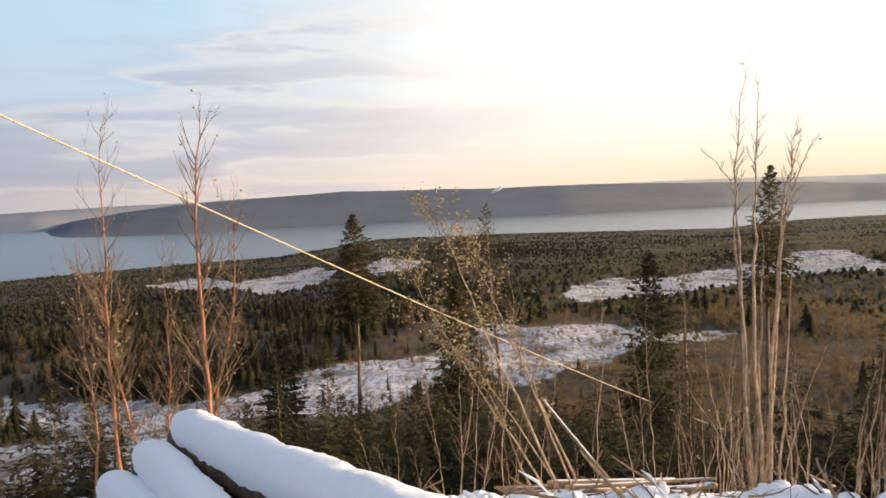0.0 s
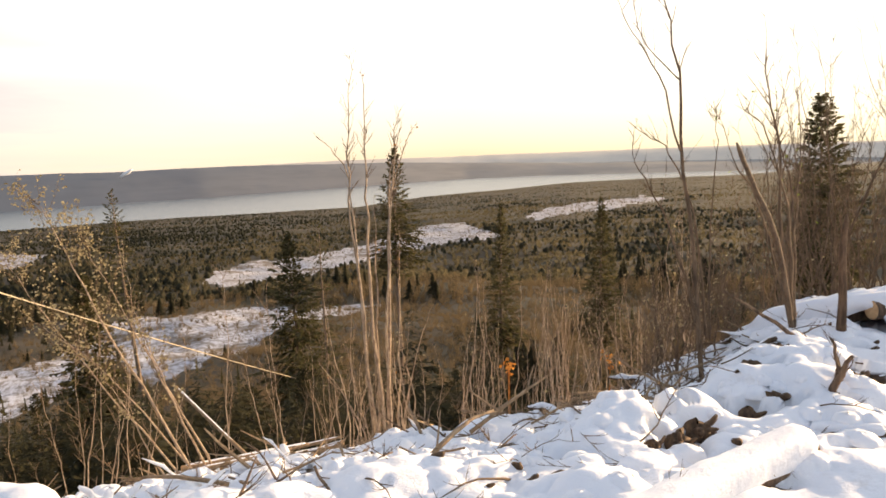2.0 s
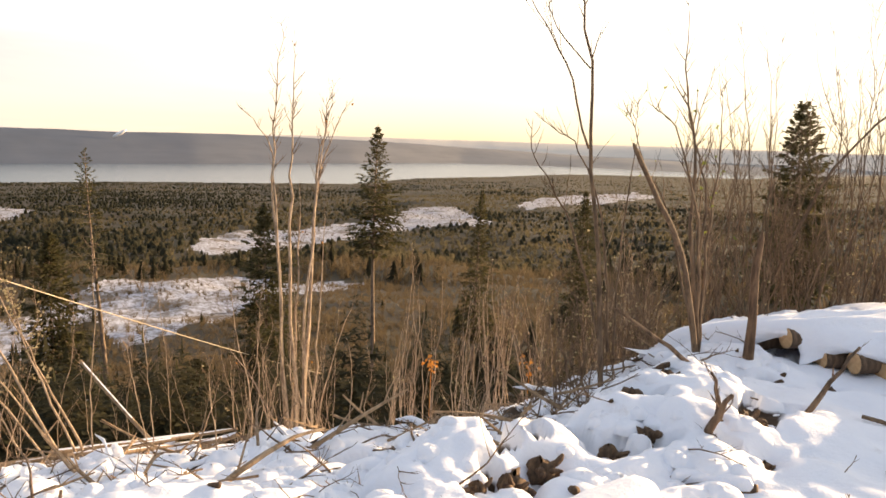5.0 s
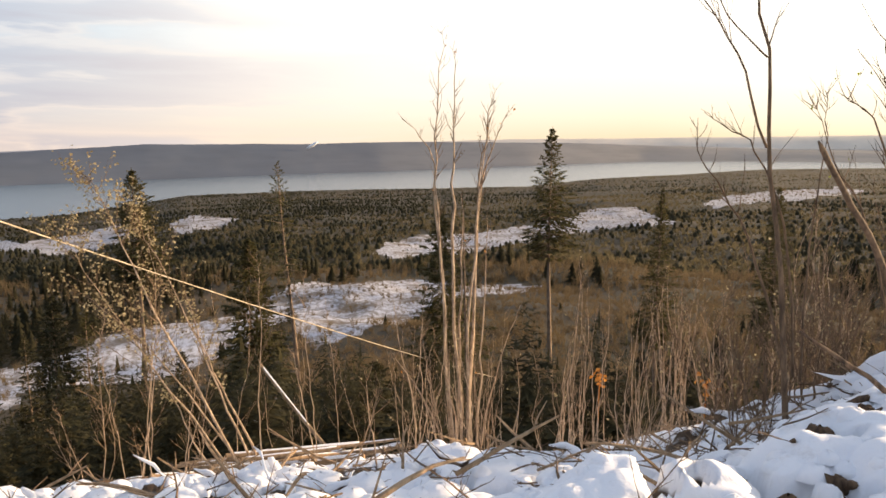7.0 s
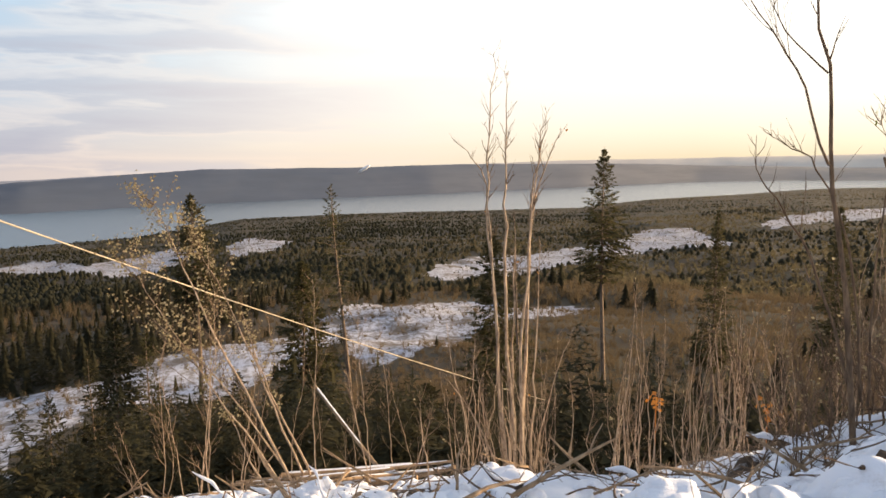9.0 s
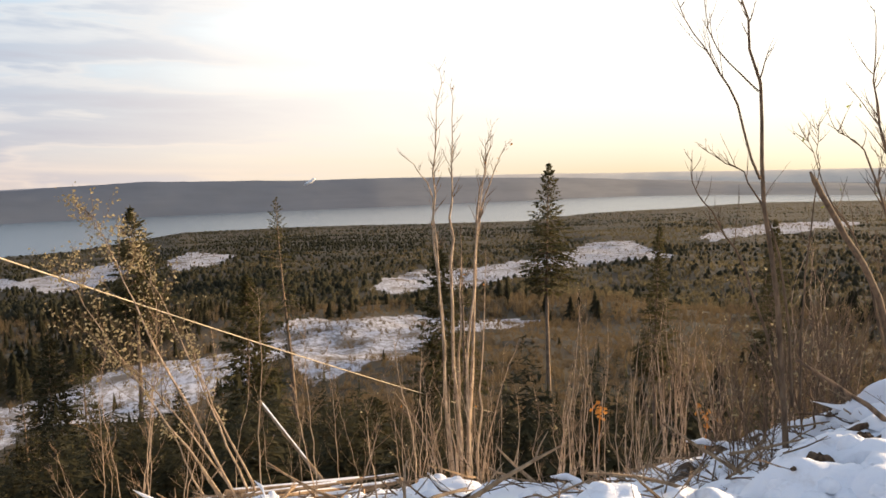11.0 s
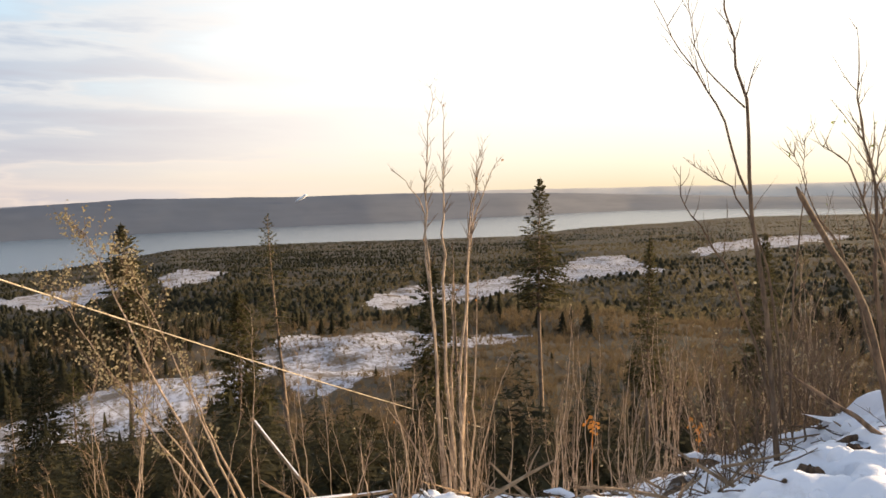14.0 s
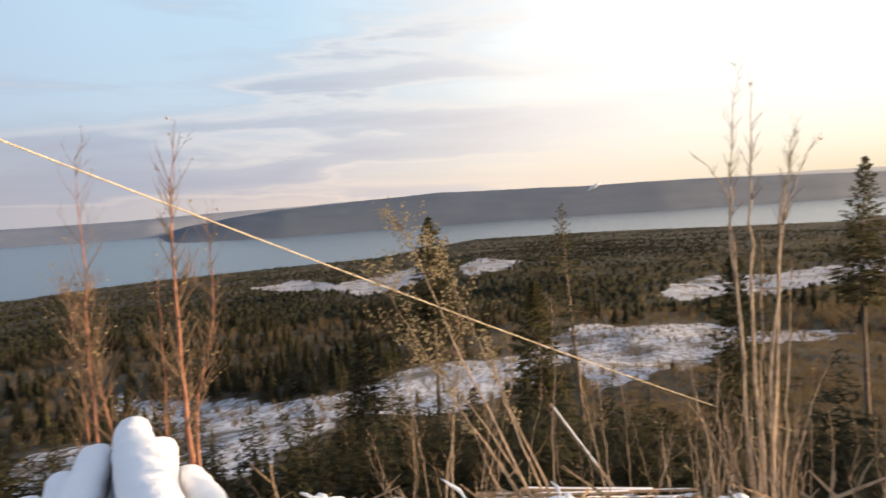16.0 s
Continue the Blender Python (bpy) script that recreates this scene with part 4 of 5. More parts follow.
# tall alder and its neighbours at the end of the slash bank
ax, ay = 5.34, 4.77
foot = (ax, ay, min(height(ax, ay) - 0.1, -0.1))
bare_tree("alder", "tall thin bare alder with forked upper limbs", "alder", foot, [
    (from_foot(foot, foot, (5.17, 4.72, 0.62), (5.0, 4.68, 1.6), (4.87, 4.61, 2.35), (4.70, 4.56, 2.9), (4.50, 4.48, 3.5)), 0.026, 10, 0.35, 0.5),
    (from_foot(foot, (4.95, 4.66, 1.6), (4.69, 4.55, 2.07), (4.52, 4.57, 2.37), (4.34, 4.59, 2.6), (4.16, 4.58, 2.9), (4.0, 4.57, 3.2)), 0.010, 12, 0.45, 0.3),
    (from_foot(foot, (4.89, 4.62, 2.2), (4.63, 4.77, 2.54), (4.60, 4.87, 2.9), (4.57, 4.95, 3.2)), 0.007, 8, 0.4, 0.3),
    (from_foot(foot, (5.31, 4.78, -0.1), (4.98, 4.79, 0.87), (4.69, 4.75, 1.3), (4.45, 4.67, 1.55), (4.32, 4.52, 1.8)), 0.014, 10, 0.4, 0.35),
    (from_foot(foot, (5.36, 4.76, -0.1), (5.23, 4.76, 0.94), (5.0, 4.84, 1.57), (4.81, 4.89, 1.73), (4.6, 4.94, 1.87)), 0.013, 9, 0.35, 0.4),
    (from_foot(foot, (5.45, 4.80, -0.15), (5.50, 4.85, 0.8), (5.62, 4.9, 1.6), (5.60, 4.9, 2.0)), 0.012, 12, 0.4, 0.3),
], M_TWIG, seed=8)

ax, ay = 5.66, 4.05
foot = (ax, ay, height(ax, ay) - 0.1)
o = bare_tree("alder_bush", "sprawling bare alder bush with a snapped limb", "alder", foot, [
    (from_foot(foot, foot, (5.57, 4.13, 0.94), (5.55, 4.15, 1.64), (5.48, 4.21, 2.15), (5.46, 4.24, 2.7)), 0.022, 18, 0.45, 0.35),
    (from_foot(foot, foot, (5.51, 4.0, 1.04), (5.27, 4.05, 1.73), (5.05, 4.06, 1.91)), 0.017, 14, 0.4, 0.35),
    (from_foot(foot, foot, (5.73, 4.11, 1.03), (5.83, 4.16, 1.64), (5.88, 4.25, 2.1)), 0.016, 14, 0.45, 0.35),
    (from_foot(foot, foot, (5.42, 4.18, 1.02), (5.19, 4.3, 1.54), (5.05, 4.33, 1.89)), 0.013, 12, 0.4, 0.3),
    (from_foot(foot, foot, (5.69, 4.15, 1.31), (5.69, 4.29, 1.72), (5.83, 4.3, 2.22)), 0.014, 14, 0.4, 0.35),
    (from_foot(foot, foot, (5.95, 4.3, 0.8), (6.15, 4.5, 1.5)), 0.011, 10, 0.4, 0.3),
], M_TWIG, seed=9, leaf_mat=M_GREEN, leaf_chance=0.012)
g = Geo()
g.tube(stem_line(random.Random(2), from_foot(foot, foot, (5.33, 3.95, 0.82), (4.90, 3.81, 1.30), (4.55, 3.67, 1.65)), wobble=0.001), [0.024 - 0.0006 * k for k in range(14)] + [0.006], 8)
part("broken_limb", g, M_TWIG, o, "pale snapped limb")
for k, (ax, ay, hh) in enumerate([(8.0, 5.4, 2.9), (8.5, 5.3, 2.6), (9.2, 5.4, 3.9), (7.4, 5.5, 2.5), (9.9, 5.3, 4.5), (8.3, 6.4, 2.9), (10.5, 5.5, 4.4), (8.9, 5.9, 3.0), (11.2, 5.6, 3.4), (12.2, 5.7, 2.8)]):
    r = random.Random(60 + k)
    bare_tree("alder_bush", "bare alder bush glowing against the sun behind the log pile", "alder", (ax, ay, height(ax, ay) - 0.1),
              [(((r.uniform(-0.2, 0.2), r.uniform(-0.2, 0.2), 0), (r.uniform(-0.6, 0.6), r.uniform(-0.4, 0.6), hh * r.uniform(0.55, 1.1))), r.uniform(0.008, 0.015), 14, 0.55, 0.2) for _ in range(11)], M_TWIG, seed=60 + k, group="alder bushes")

g = Geo()
g.tube(stem_line(random.Random(4), [(8.3, 5.6, 0.2), (8.9, 5.5, 1.4), (10.3, 5.4, 2.5), (11.0, 5.4, 3.0)]), [0.022 - 0.0012 * k for k in range(15)], 6)
tagged(part("leaning_branch", g, M_TWIG), "long bare branch leaning across the bushes", "branch")
# low tangle behind the log stack and along the foot of the bank
for k in range(30):
    r = random.Random(640 + k)
    sx = r.uniform(6.4, 13.5) if k < 20 else r.uniform(4.9, 7.2)
    sy = (5.0 + r.uniform(0.2, 1.4)) if k < 20 else float(edge_line(np.array([sx]))[0]) + r.uniform(0.7, 1.8)
    hh = r.uniform(0.8, 1.9)
    bare_tree("shrub", "low tangled leafless shrub beside the log stack", "shrub", (sx, sy, height(sx, sy) - 0.1),
              [(((r.uniform(-0.25, 0.25), r.uniform(-0.2, 0.2), 0), (r.uniform(-0.7, 0.7), r.uniform(-0.5, 0.5), hh * r.uniform(0.5, 1.1))), r.uniform(0.005, 0.011), 10, 0.45, 0.15) for _ in range(6)], M_TWIG, seed=640 + k, group="shrubs by the log stack", leaf_mat=M_LEAF, leaf_chance=0.02, leaf_size=0.03)
# thicket of saplings along the slope, denser towards the east
for k in range(40):
    r = random.Random(300 + k)
    a, q = radians(r.uniform(17, 47)), r.uniform(7.5, 15.0)
    sx, sy = q * math.sin(a), q * math.cos(a)
    hh = r.uniform(0.9, 2.3) + 0.25 * max(0, q - 9)
    n = r.choice([1, 2, 3, 4])
    bare_tree("sapling", "thin bare alder sapling lit golden by the sun", "sapling", (sx, sy, height(sx, sy) - 0.1),
              [(((r.uniform(-0.15, 0.15), r.uniform(-0.15, 0.15), 0), (r.uniform(-0.3, 0.3), r.uniform(-0.3, 0.3), hh * r.uniform(0.6, 1.05))), r.uniform(0.007, 0.014), 9, 0.45, 0.3) for _ in range(n)], M_ALDER, M_SAPTWIG, seed=300 + k, group="saplings on the slope", leaf_chance=0.012, leaf_size=0.03)
# straight pale poles standing close together
for k, (sx, sy, hh, n) in enumerate([(6.5, 11.2, 3.3, 3), (6.2, 11.6, 2.6, 2), (8.3, 11.4, 2.9, 6), (8.7, 11.7, 2.7, 6), (8.0, 11.0, 2.4, 4), (9.1, 11.2, 2.4, 4), (5.4, 11.8, 3.0, 2), (7.2, 12.2, 2.8, 3), (9.8, 10.6, 2.3, 3), (10.4, 9.9, 2.1, 3), (7.7, 9.7, 2.0, 2), (9.0, 9.4, 1.9, 3), (11.0, 10.5, 2.4, 3)]):
    r = random.Random(380 + k)
    bare_tree("sapling", "close tuft of straight pale alder saplings", "sapling", (sx, sy, height(sx, sy) - 0.1),
              [(((r.uniform(-0.28, 0.28), r.uniform(-0.2, 0.2), 0), (r.uniform(-0.38, 0.38), r.uniform(-0.2, 0.2), hh * r.uniform(0.75, 1.05))), r.uniform(0.009, 0.017), 14, 0.45, 0.3) for _ in range(n)], M_ALDER, M_SAPTWIG, seed=380 + k, group="saplings on the slope", leaf_chance=0.02, leaf_size=0.03)
for k in range(26):
    r = random.Random(400 + k)
    a, q = radians(r.uniform(-6, 20)), r.uniform(7.0, 13.0)
    sx, sy = q * math.sin(a), q * math.cos(a)
    hh = r.uniform(1.0, 2.6)
    bare_tree("sapling", "thin bare sapling on the snowy slope", "sapling", (sx, sy, height(sx, sy) - 0.1),
              [(((0, 0, 0), (r.uniform(-0.4, 0.4), r.uniform(-0.3, 0.3), hh)), r.uniform(0.005, 0.010), 14, 0.45, 0.2)], M_ALDER, M_SAPTWIG, seed=400 + k, group="saplings on the slope")

# leaning birch with yellow leaves
lx, ly = 1.35, 8.3
bare_tree("leaning_birch", "leaning thin birch still holding dull yellow leaves", "birch", (lx, ly, height(lx, ly) - 0.1),
          [(((0, 0, 0), (-0.72, 0, 1.6), (-1.2, 0, 2.8), (-1.42, 0.0, 3.45)), 0.020, 30, 0.9, 0.36), (((0.1, 0, 0), (-1.1, 0.2, 3.1)), 0.017, 26, 1.0, 0.36), (((-0.1, 0.1, 0), (-1.1, 0.2, 1.6), (-1.85, 0.3, 2.9)), 0.016, 30, 1.0, 0.36), (((0.2, 0, 0), (-0.6, 0.2, 2.2)), 0.020, 8, 0.5, 0.4), (((-0.2, 0, 0), (-1.0, -0.2, 1.6)), 0.016, 6, 0.4, 0.4), (((0.05, 0.1, 0), (-0.9, 0.1, 1.5), (-1.6, 0.2, 2.2)), 0.014, 26, 1.0, 0.4)], seed=15, leaf_chance=0.62, leaf_size=0.036)

# slim birches beyond the left log stack
for k, (sx, sy, ex, ey, hh, q) in enumerate([(-2.42, 7.6, 0.05, 0.0, 4.15, 0.042), (-2.36, 7.7, 0.20, 0.1, 3.3, 0.030), (-3.0, 6.9, -0.05, 0.0, 3.75, 0.024), (-2.75, 6.9, -0.50, 0.1, 2.4, 0.022), (-3.0, 8.4, -0.15, 0.1, 3.1, 0.020), (-3.5, 7.2, 0.0, 0.1, 2.6, 0.018)]):
    bare_tree("birch", "slim reddish-barked birch with a few dry leaves", "birch", (sx, sy, height(sx, sy) - 0.1),
              [(((0, 0, 0), (ex, ey, hh + 0.1)), q, 52, 0.8, 0.28)], M_BIRCH, seed=500 + k, group="birches", leaf_chance=0.03, leaf_size=0.035)

# ---------- logs ----------


def log_thing(label, start, end, radius, snow=0.0, seed=0, group="", bark_mat=None, bare_end=True, name="log", cover=1.0):
    """A felled log with sawn ends and, where it lies open, a cap of snow."""
    r = random.Random(seed)
    a, b = Vector(start), Vector(end)
    o = thing(name, label, "log", tuple(a), group)
    d = b - a
    steps = max(6, int(d.length / 0.25))
    g, line = Geo(), []
    bow = Vector((r.uniform(-1, 1), r.uniform(-1, 1), 0)) * 0.012 * d.length
    for k in range(steps + 1):
        line.append(d * (k / steps) + bow * math.sin(math.pi * k / steps))
    radii = [radius * (1 - 0.15 * k / steps) * r.uniform(0.96, 1.04) for k in range(steps + 1)]
    g.tube(line, radii, 14, False)
    part("bark", g, bark_mat or M_LOGBARK, o, "dark rough bark")
    along = d.normalized()
    for p, q, s in ((line[0], radii[0], -1), (line[-1], radii[-1], 1)):
        e = Geo()
        e.tube([p - along * s * 0.01, p + along * s * 0.004, p + along * s * 0.008], [q * 0.985, q * 0.97, q * 0.9], 14)
        part("sawn_end", e, M_END, o, "pale sawn end with growth rings")
    if snow:
        side = along.cross(Vector((0, 0, 1))).normalized()
        rise = side.cross(along)
        if rise.z < 0:
            rise = -rise
        rows, n = [], max(12, int(d.length / 0.05))
        for k in range(n + 1):
            t = -0.01 + 1.02 * k / n
            i = min(max(t, 0) * steps, steps - 1e-3)
            c = line[int(i)].lerp(line[int(i) + 1], i - int(i))
            ends = math.sqrt(max(0.0, 1 - (2 * abs(t - 0.5)) ** 26))
            q = radius * 1.03
            row = []
            for m in range(11):
                u = -1 + 2 * m / 10
                wob = noise.noise(Vector((t * d.length * 3.1, u * 1.1, seed * 1.7)))
                wob2 = noise.noise(Vector((t * d.length * 9.0, u * 3.0, seed * 2.7 + 9)))
                reach = (0.98 + 0.14 * wob + 0.08 * wob2) * cover
                thick = snow * (1 - u * u * u * u) * (0.9 + 0.16 * wob + 0.06 * wob2)
                ang = u * 1.25 * reach
                row.append(c + side * math.sin(ang) * (q + thick * 0.35) * (0.35 + 0.65 * ends) + rise * (math.cos(ang) * (q + 0.0) * (0.6 + 0.4 * ends) + thick * ends - 0.01))
            rows.append(row)
        s = Geo()
        s.grid(rows)
        cap = part("snow_cap", s, M_CAP, o, "thick rounded cap of snow")
        if (cap.data.polygons[len(cap.data.polygons) // 2].normal.z) < 0:
            cap.data.flip_normals()
    return o


dirL = Vector((0.493, -0.857, 0.151))
for k, (tx, ty, tz, q, ln) in enumerate([(-2.05, 5.84, -0.33, 0.14, 4.0), (-2.28, 5.66, -0.48, 0.13, 3.8), (-2.50, 5.50, -0.66, 0.13, 3.7), (-1.78, 5.78, -0.47, 0.13, 3.9), (-2.72, 5.35, -0.80, 0.13, 3.5), (-2.95, 5.3, -0.90, 0.13, 3.4), (-1.52, 5.65, -0.68, 0.14, 3.7), (-2.05, 5.55, -0.68, 0.14, 3.6)]):
    a = Vector((tx, ty, tz))
    turn = random.Random(k).uniform(-0.03, 0.03)
    dd = Vector((dirL.x + turn, dirL.y + turn, dirL.z))
    log_thing("felled log in a stack under thick fresh snow", a, a + dd * ln, q, 0.13, 700 + k, "snowy log stack")

# roadside stack: logs under one blanket of snow, ends towards the landing
ROADSIDE = [(6.42, 3.87, 0.16, 0.085, 5, 105), (6.70, 3.46, 0.04, 0.085, 5, 108), (6.84, 3.30, -0.02, 0.09, 5, 101), (6.97, 2.70, 0.10, 0.088, 5, 98), (6.88, 2.86, -0.02, 0.09, 5, 102), (7.04, 2.60, -0.07, 0.085, 5, 100), (7.20, 2.44, 0.10, 0.085, 4, 117), (7.45, 2.92, 0.27, 0.075, 4, 103), (6.62, 3.70, 0.02, 0.09, 5, 104), (6.98, 3.05, -0.02, 0.09, 5, 104), (6.2, 4.25, 0.06, 0.10, 6, 104)]
for k, (tx, ty, tz, q, ln, ta) in enumerate(ROADSIDE):
    a = Vector((tx, ty, tz))
    log_thing("felled log in a roadside stack, sawn end bare", a, a + Vector((math.sin(radians(ta)), math.cos(radians(ta)), 0.02)) * ln, q, 0.0, 720 + k, "roadside log stack")
rows = []
for k in range(150):
    vy = 4.85 - 4.0 * k / 149
    fx = float(np.interp(-vy, [-4.85, -4.6, -4.2, -3.87, -3.5, -3.3, -3.0, -2.72, -2.5, -2.3, -1.9, -0.8], [5.85, 5.92, 6.20, 6.41, 6.71, 6.85, 6.98, 6.97, 7.18, 7.30, 7.55, 8.6]))
    zt = float(np.interp(-vy, [-4.85, -4.65, -4.3, -3.87, -3.4, -3.05, -2.72, -2.4, -1.9, -0.8], [-0.25, 0.02, 0.15, 0.24, 0.15, 0.14, 0.20, 0.20, 0.22, 0.02]))
    thin = max(math.exp(-(((vy - c) / w) ** 4)) for c, w in ((3.95, 0.22), (3.42, 0.30), (2.72, 0.27), (2.30, 0.18)))
    lump = noise.noise(Vector((vy * 2.3, 4.0, 1.0))) * 0.09 + noise.noise(Vector((vy * 6.0, 7.0, 2.0))) * 0.05
    foot = zt + 0.12
    drop = 0.07 * thin + foot * (1 - thin) + abs(lump) * 0.6
    row = []
    for u, z in ((0.10 * thin - 0.22 * (1 - thin), zt - drop), (0.02 * thin - 0.12 * (1 - thin), zt - drop * 0.85), (-0.045, zt - drop * 0.5), (-0.05, zt - drop * 0.15), (0.0, zt + 0.035), (0.05, zt + 0.06), (0.12, zt + 0.08)):
        row.append((u, z))
    u = 0.2
    while u < 6.0:
        side = float(smooth(4.8, 4.5, vy)) * float(smooth(0.8, 2.0, vy))
        ridge = 0.045 * math.cos((vy + 0.05 * u) * 15.0 + 1.2 * noise.noise(Vector((u * 0.8, vy, 3.0)))) * (0.6 + 0.5 * noise.noise(Vector((vy * 2, u, 8.0))))
        hump = 0.17 * float(smooth(3.7, 2.9, vy)) * float(smooth(0.30, 0.75, u)) + 0.035 * min(u, 3.0) - 0.12 * max(u - 3.0, 0.0)
        row.append((u, zt + 0.08 + (hump + ridge) * side + 0.06 * noise.noise(Vector((u * 1.9, vy * 2.4, 5.0))) + 0.025 * noise.noise(Vector((u * 5.0, vy * 6.0, 6.0)))))
        u += 0.07 + 0.05 * u
    rows.append([Vector((fx + (u + lump) * 0.97, vy - u * 0.245, z)) for u, z in row])
g = Geo()
g.grid(rows)
o = part("snow_blanket", g, M_CAP)
if o.data.polygons[len(o.data.polygons) // 2].normal.z < 0:
    o.data.flip_normals()
tagged(o, "thick rounded blanket of snow over the roadside log stack", "snow")

# logs lying on the landing
log_thing("snow-covered log lying on the landing", (3.70, 2.36, -0.05), (1.9, 2.02, -0.05), 0.085, 0.10, 741, cover=1.22)
log_thing("short snowy log stub by the slash bank", (4.41, 2.36, height(4.41, 2.36) - 0.01), (4.12, 2.68, height(4.12, 2.68) - 0.04), 0.036, 0.05, 742, cover=0.9)
g = Geo()
pole = [Vector((5.78, 2.74, 0.0)).lerp(Vector((6.62, 2.00, 0.0)), k / 9) + Vector((0.012 * math.sin(2.1 * k), 0.016 * math.sin(1.3 * k), 0.0)) for k in range(10)]
for p in pole:
    p.z = height(p.x, p.y) + 0.018 + 0.01 * math.sin(p.x * 9)
g.tube(pole, [0.013, 0.015, 0.015, 0.014, 0.014, 0.013, 0.012, 0.010, 0.008, 0.004], 7)
o = part("pole", g, M_TWIG)
tagged(o, "bare crooked weathered pole lying on the snow", "pole")
g = Geo()
g.tube([(-0.03, 0, 0), (-0.02, 0.002, 0.004), (0.02, 0.0, 0.0), (0.025, 0.0, 0.002)], [0.012, 0.021, 0.02, 0.008], 6)
o = part("wood_chip", g, M_DARKBARK)
o.matrix_basis = pose(5.31, 2.22, height(5.31, 2.22) + 0.012, 0, 0, -50)
tagged(o, "small dark chunk of wood lying on the snow", "wood debris")

# the leaning stick and the slash heap below it
log_thing("thin broken trunk leaning out of the slash, snow along it", (2.5, 10.85, -3.0), (1.49, 12.0, -1.86), 0.030, 0.008, 750, bark_mat=M_BARE, name="broken_trunk", cover=0.45)
HEAP = [((0.55, 8.8, -1.45), (2.6, 8.3, -1.75), 0.06), ((0.9, 8.6, -1.5), (2.9, 8.7, -1.7), 0.05), ((0.75, 9.0, -1.35), (2.4, 9.0, -1.55), 0.045), ((2.4, 10.8, 0), (3.13, 8.8, 0), 0.06), ((0.3, 8.4, -1.5), (1.5, 8.9, -1.55), 0.04), ((1.5, 8.2, -1.5), (3.1, 8.9, -1.75), 0.04)]
for k, (a, b, q) in enumerate(HEAP):
    za, zb = height(a[0], a[1]) + 0.05 + 0.05 * (k % 3), height(b[0], b[1]) + 0.06 + 0.05 * (k % 2)
    log_thing("stripped branch in a slash heap, sprinkled with snow", (a[0], a[1], za), (b[0], b[1], zb), q * 0.65, q * 0.3, 760 + k, "slash heap", M_BARE, name="slash_pole", cover=0.6)

for k in range(10):
    r = random.Random(780 + k)
    a, b = (r.uniform(0.3, 1.5), r.uniform(8.1, 9.2)), (r.uniform(2.0, 3.2), r.uniform(8.1, 9.2))
    q = r.uniform(0.014, 0.034)
    log_thing("stripped branch in a slash heap, sprinkled with snow", (*a, height(*a) + r.uniform(0.02, 0.26)), (*b, height(*b) + r.uniform(0.02, 0.24)), q, q * 0.5, 780 + k, "slash heap", M_BARE, name="slash_pole", cover=0.5)

# standing snag
sx, sy = 5.93, 3.80
sz = height(sx, sy)
o = thing("snag", "broken dead trunk standing in the slash bank", "snag", (sx, sy, sz - 0.1))
g = Geo()
g.tube([(0, 0, 0), (0.01, 0, 0.4), (0, 0.01, 0.8), (0.02, 0, 1.02), (0.03, 0, 1.1)], [0.046, 0.034, 0.030, 0.022, 0.005], 9)
part("trunk", g, M_SNAG, o)

# ---------- slash bank: stumps, branch ends, twigs ----------


def root_mass(x, y, size, seed):
    """A torn root ball: a knotty core with broken root ends, sunk in the snow."""
    r = random.Random(seed)
    o = thing("root_mass", "dark knotty torn roots showing through the snow bank", "roots", (x, y, height(x, y) + 0.22 * size), "roots in the slash bank")
    core, rows = Geo(), []
    for m in range(9):
        e = -1.45 + 2.9 * m / 8
        row = []
        for c in range(15):
            a = 2 * math.pi * (c % 14) / 14
            d = Vector((math.cos(a) * math.cos(e), math.sin(a) * math.cos(e), math.sin(e)))
            q = size * (0.78 + 0.45 * noise.noise(d * 2.2 + Vector((seed, 0, 0))) + 0.16 * noise.noise(d * 6 + Vector((seed, 3, 0))))
            row.append(d * q)
        rows.append(row)
    core.grid(rows)
    part("core", core, M_DARKBARK, o)
    for _ in range(5):
        a = r.uniform(-2.9, -0.2)
        d = Vector((math.cos(a), math.sin(a), r.uniform(-0.2, 0.8))).normalized()
        g, q = Geo(), size * r.uniform(0.16, 0.34)
        line = wander(r, d * size * 0.4, d, size * r.uniform(0.7, 1.5), 5, 0.3)
        g.tube(line, [q, q * 0.9, q * 0.85, q * 0.75, q * 0.7, q * 0.35], 7)
        part("root_end", g, M_ROOT, o)


for k, (rx, ry, size) in enumerate(ROOTS):
    root_mass(rx, ry, size, 850 + k)
for k in range(26):
    r = random.Random(800 + k)
    sx = r.uniform(1.7, 6.4)
    sy = float(edge_line(np.array([sx]))[0]) + r.uniform(-0.9, 0.7)
    z = height(sx, sy)
    a = r.uniform(-2.8, -0.3)
    d = Vector((math.cos(a) * 0.9, math.sin(a), r.uniform(0.45, 1.1))).normalized()
    q = r.uniform(0.010, 0.028)
    o = thing("root_chunk", "dark broken root end poking from the snow", "wood debris", (sx, sy, z), "slash debris")
    g = Geo()
    line = [d * t + Vector((r.uniform(-q, q), r.uniform(-q, q), r.uniform(-q, q))) * 0.6 for t in (-0.22, -0.1, -0.03, 0.015, 0.03)]
    g.tube(line, [q * 1.2, q * r.uniform(1.0, 1.3), q, q * r.uniform(0.75, 0.95), q * 0.45], 9)
    part("wood", g, M_DARKBARK, o)
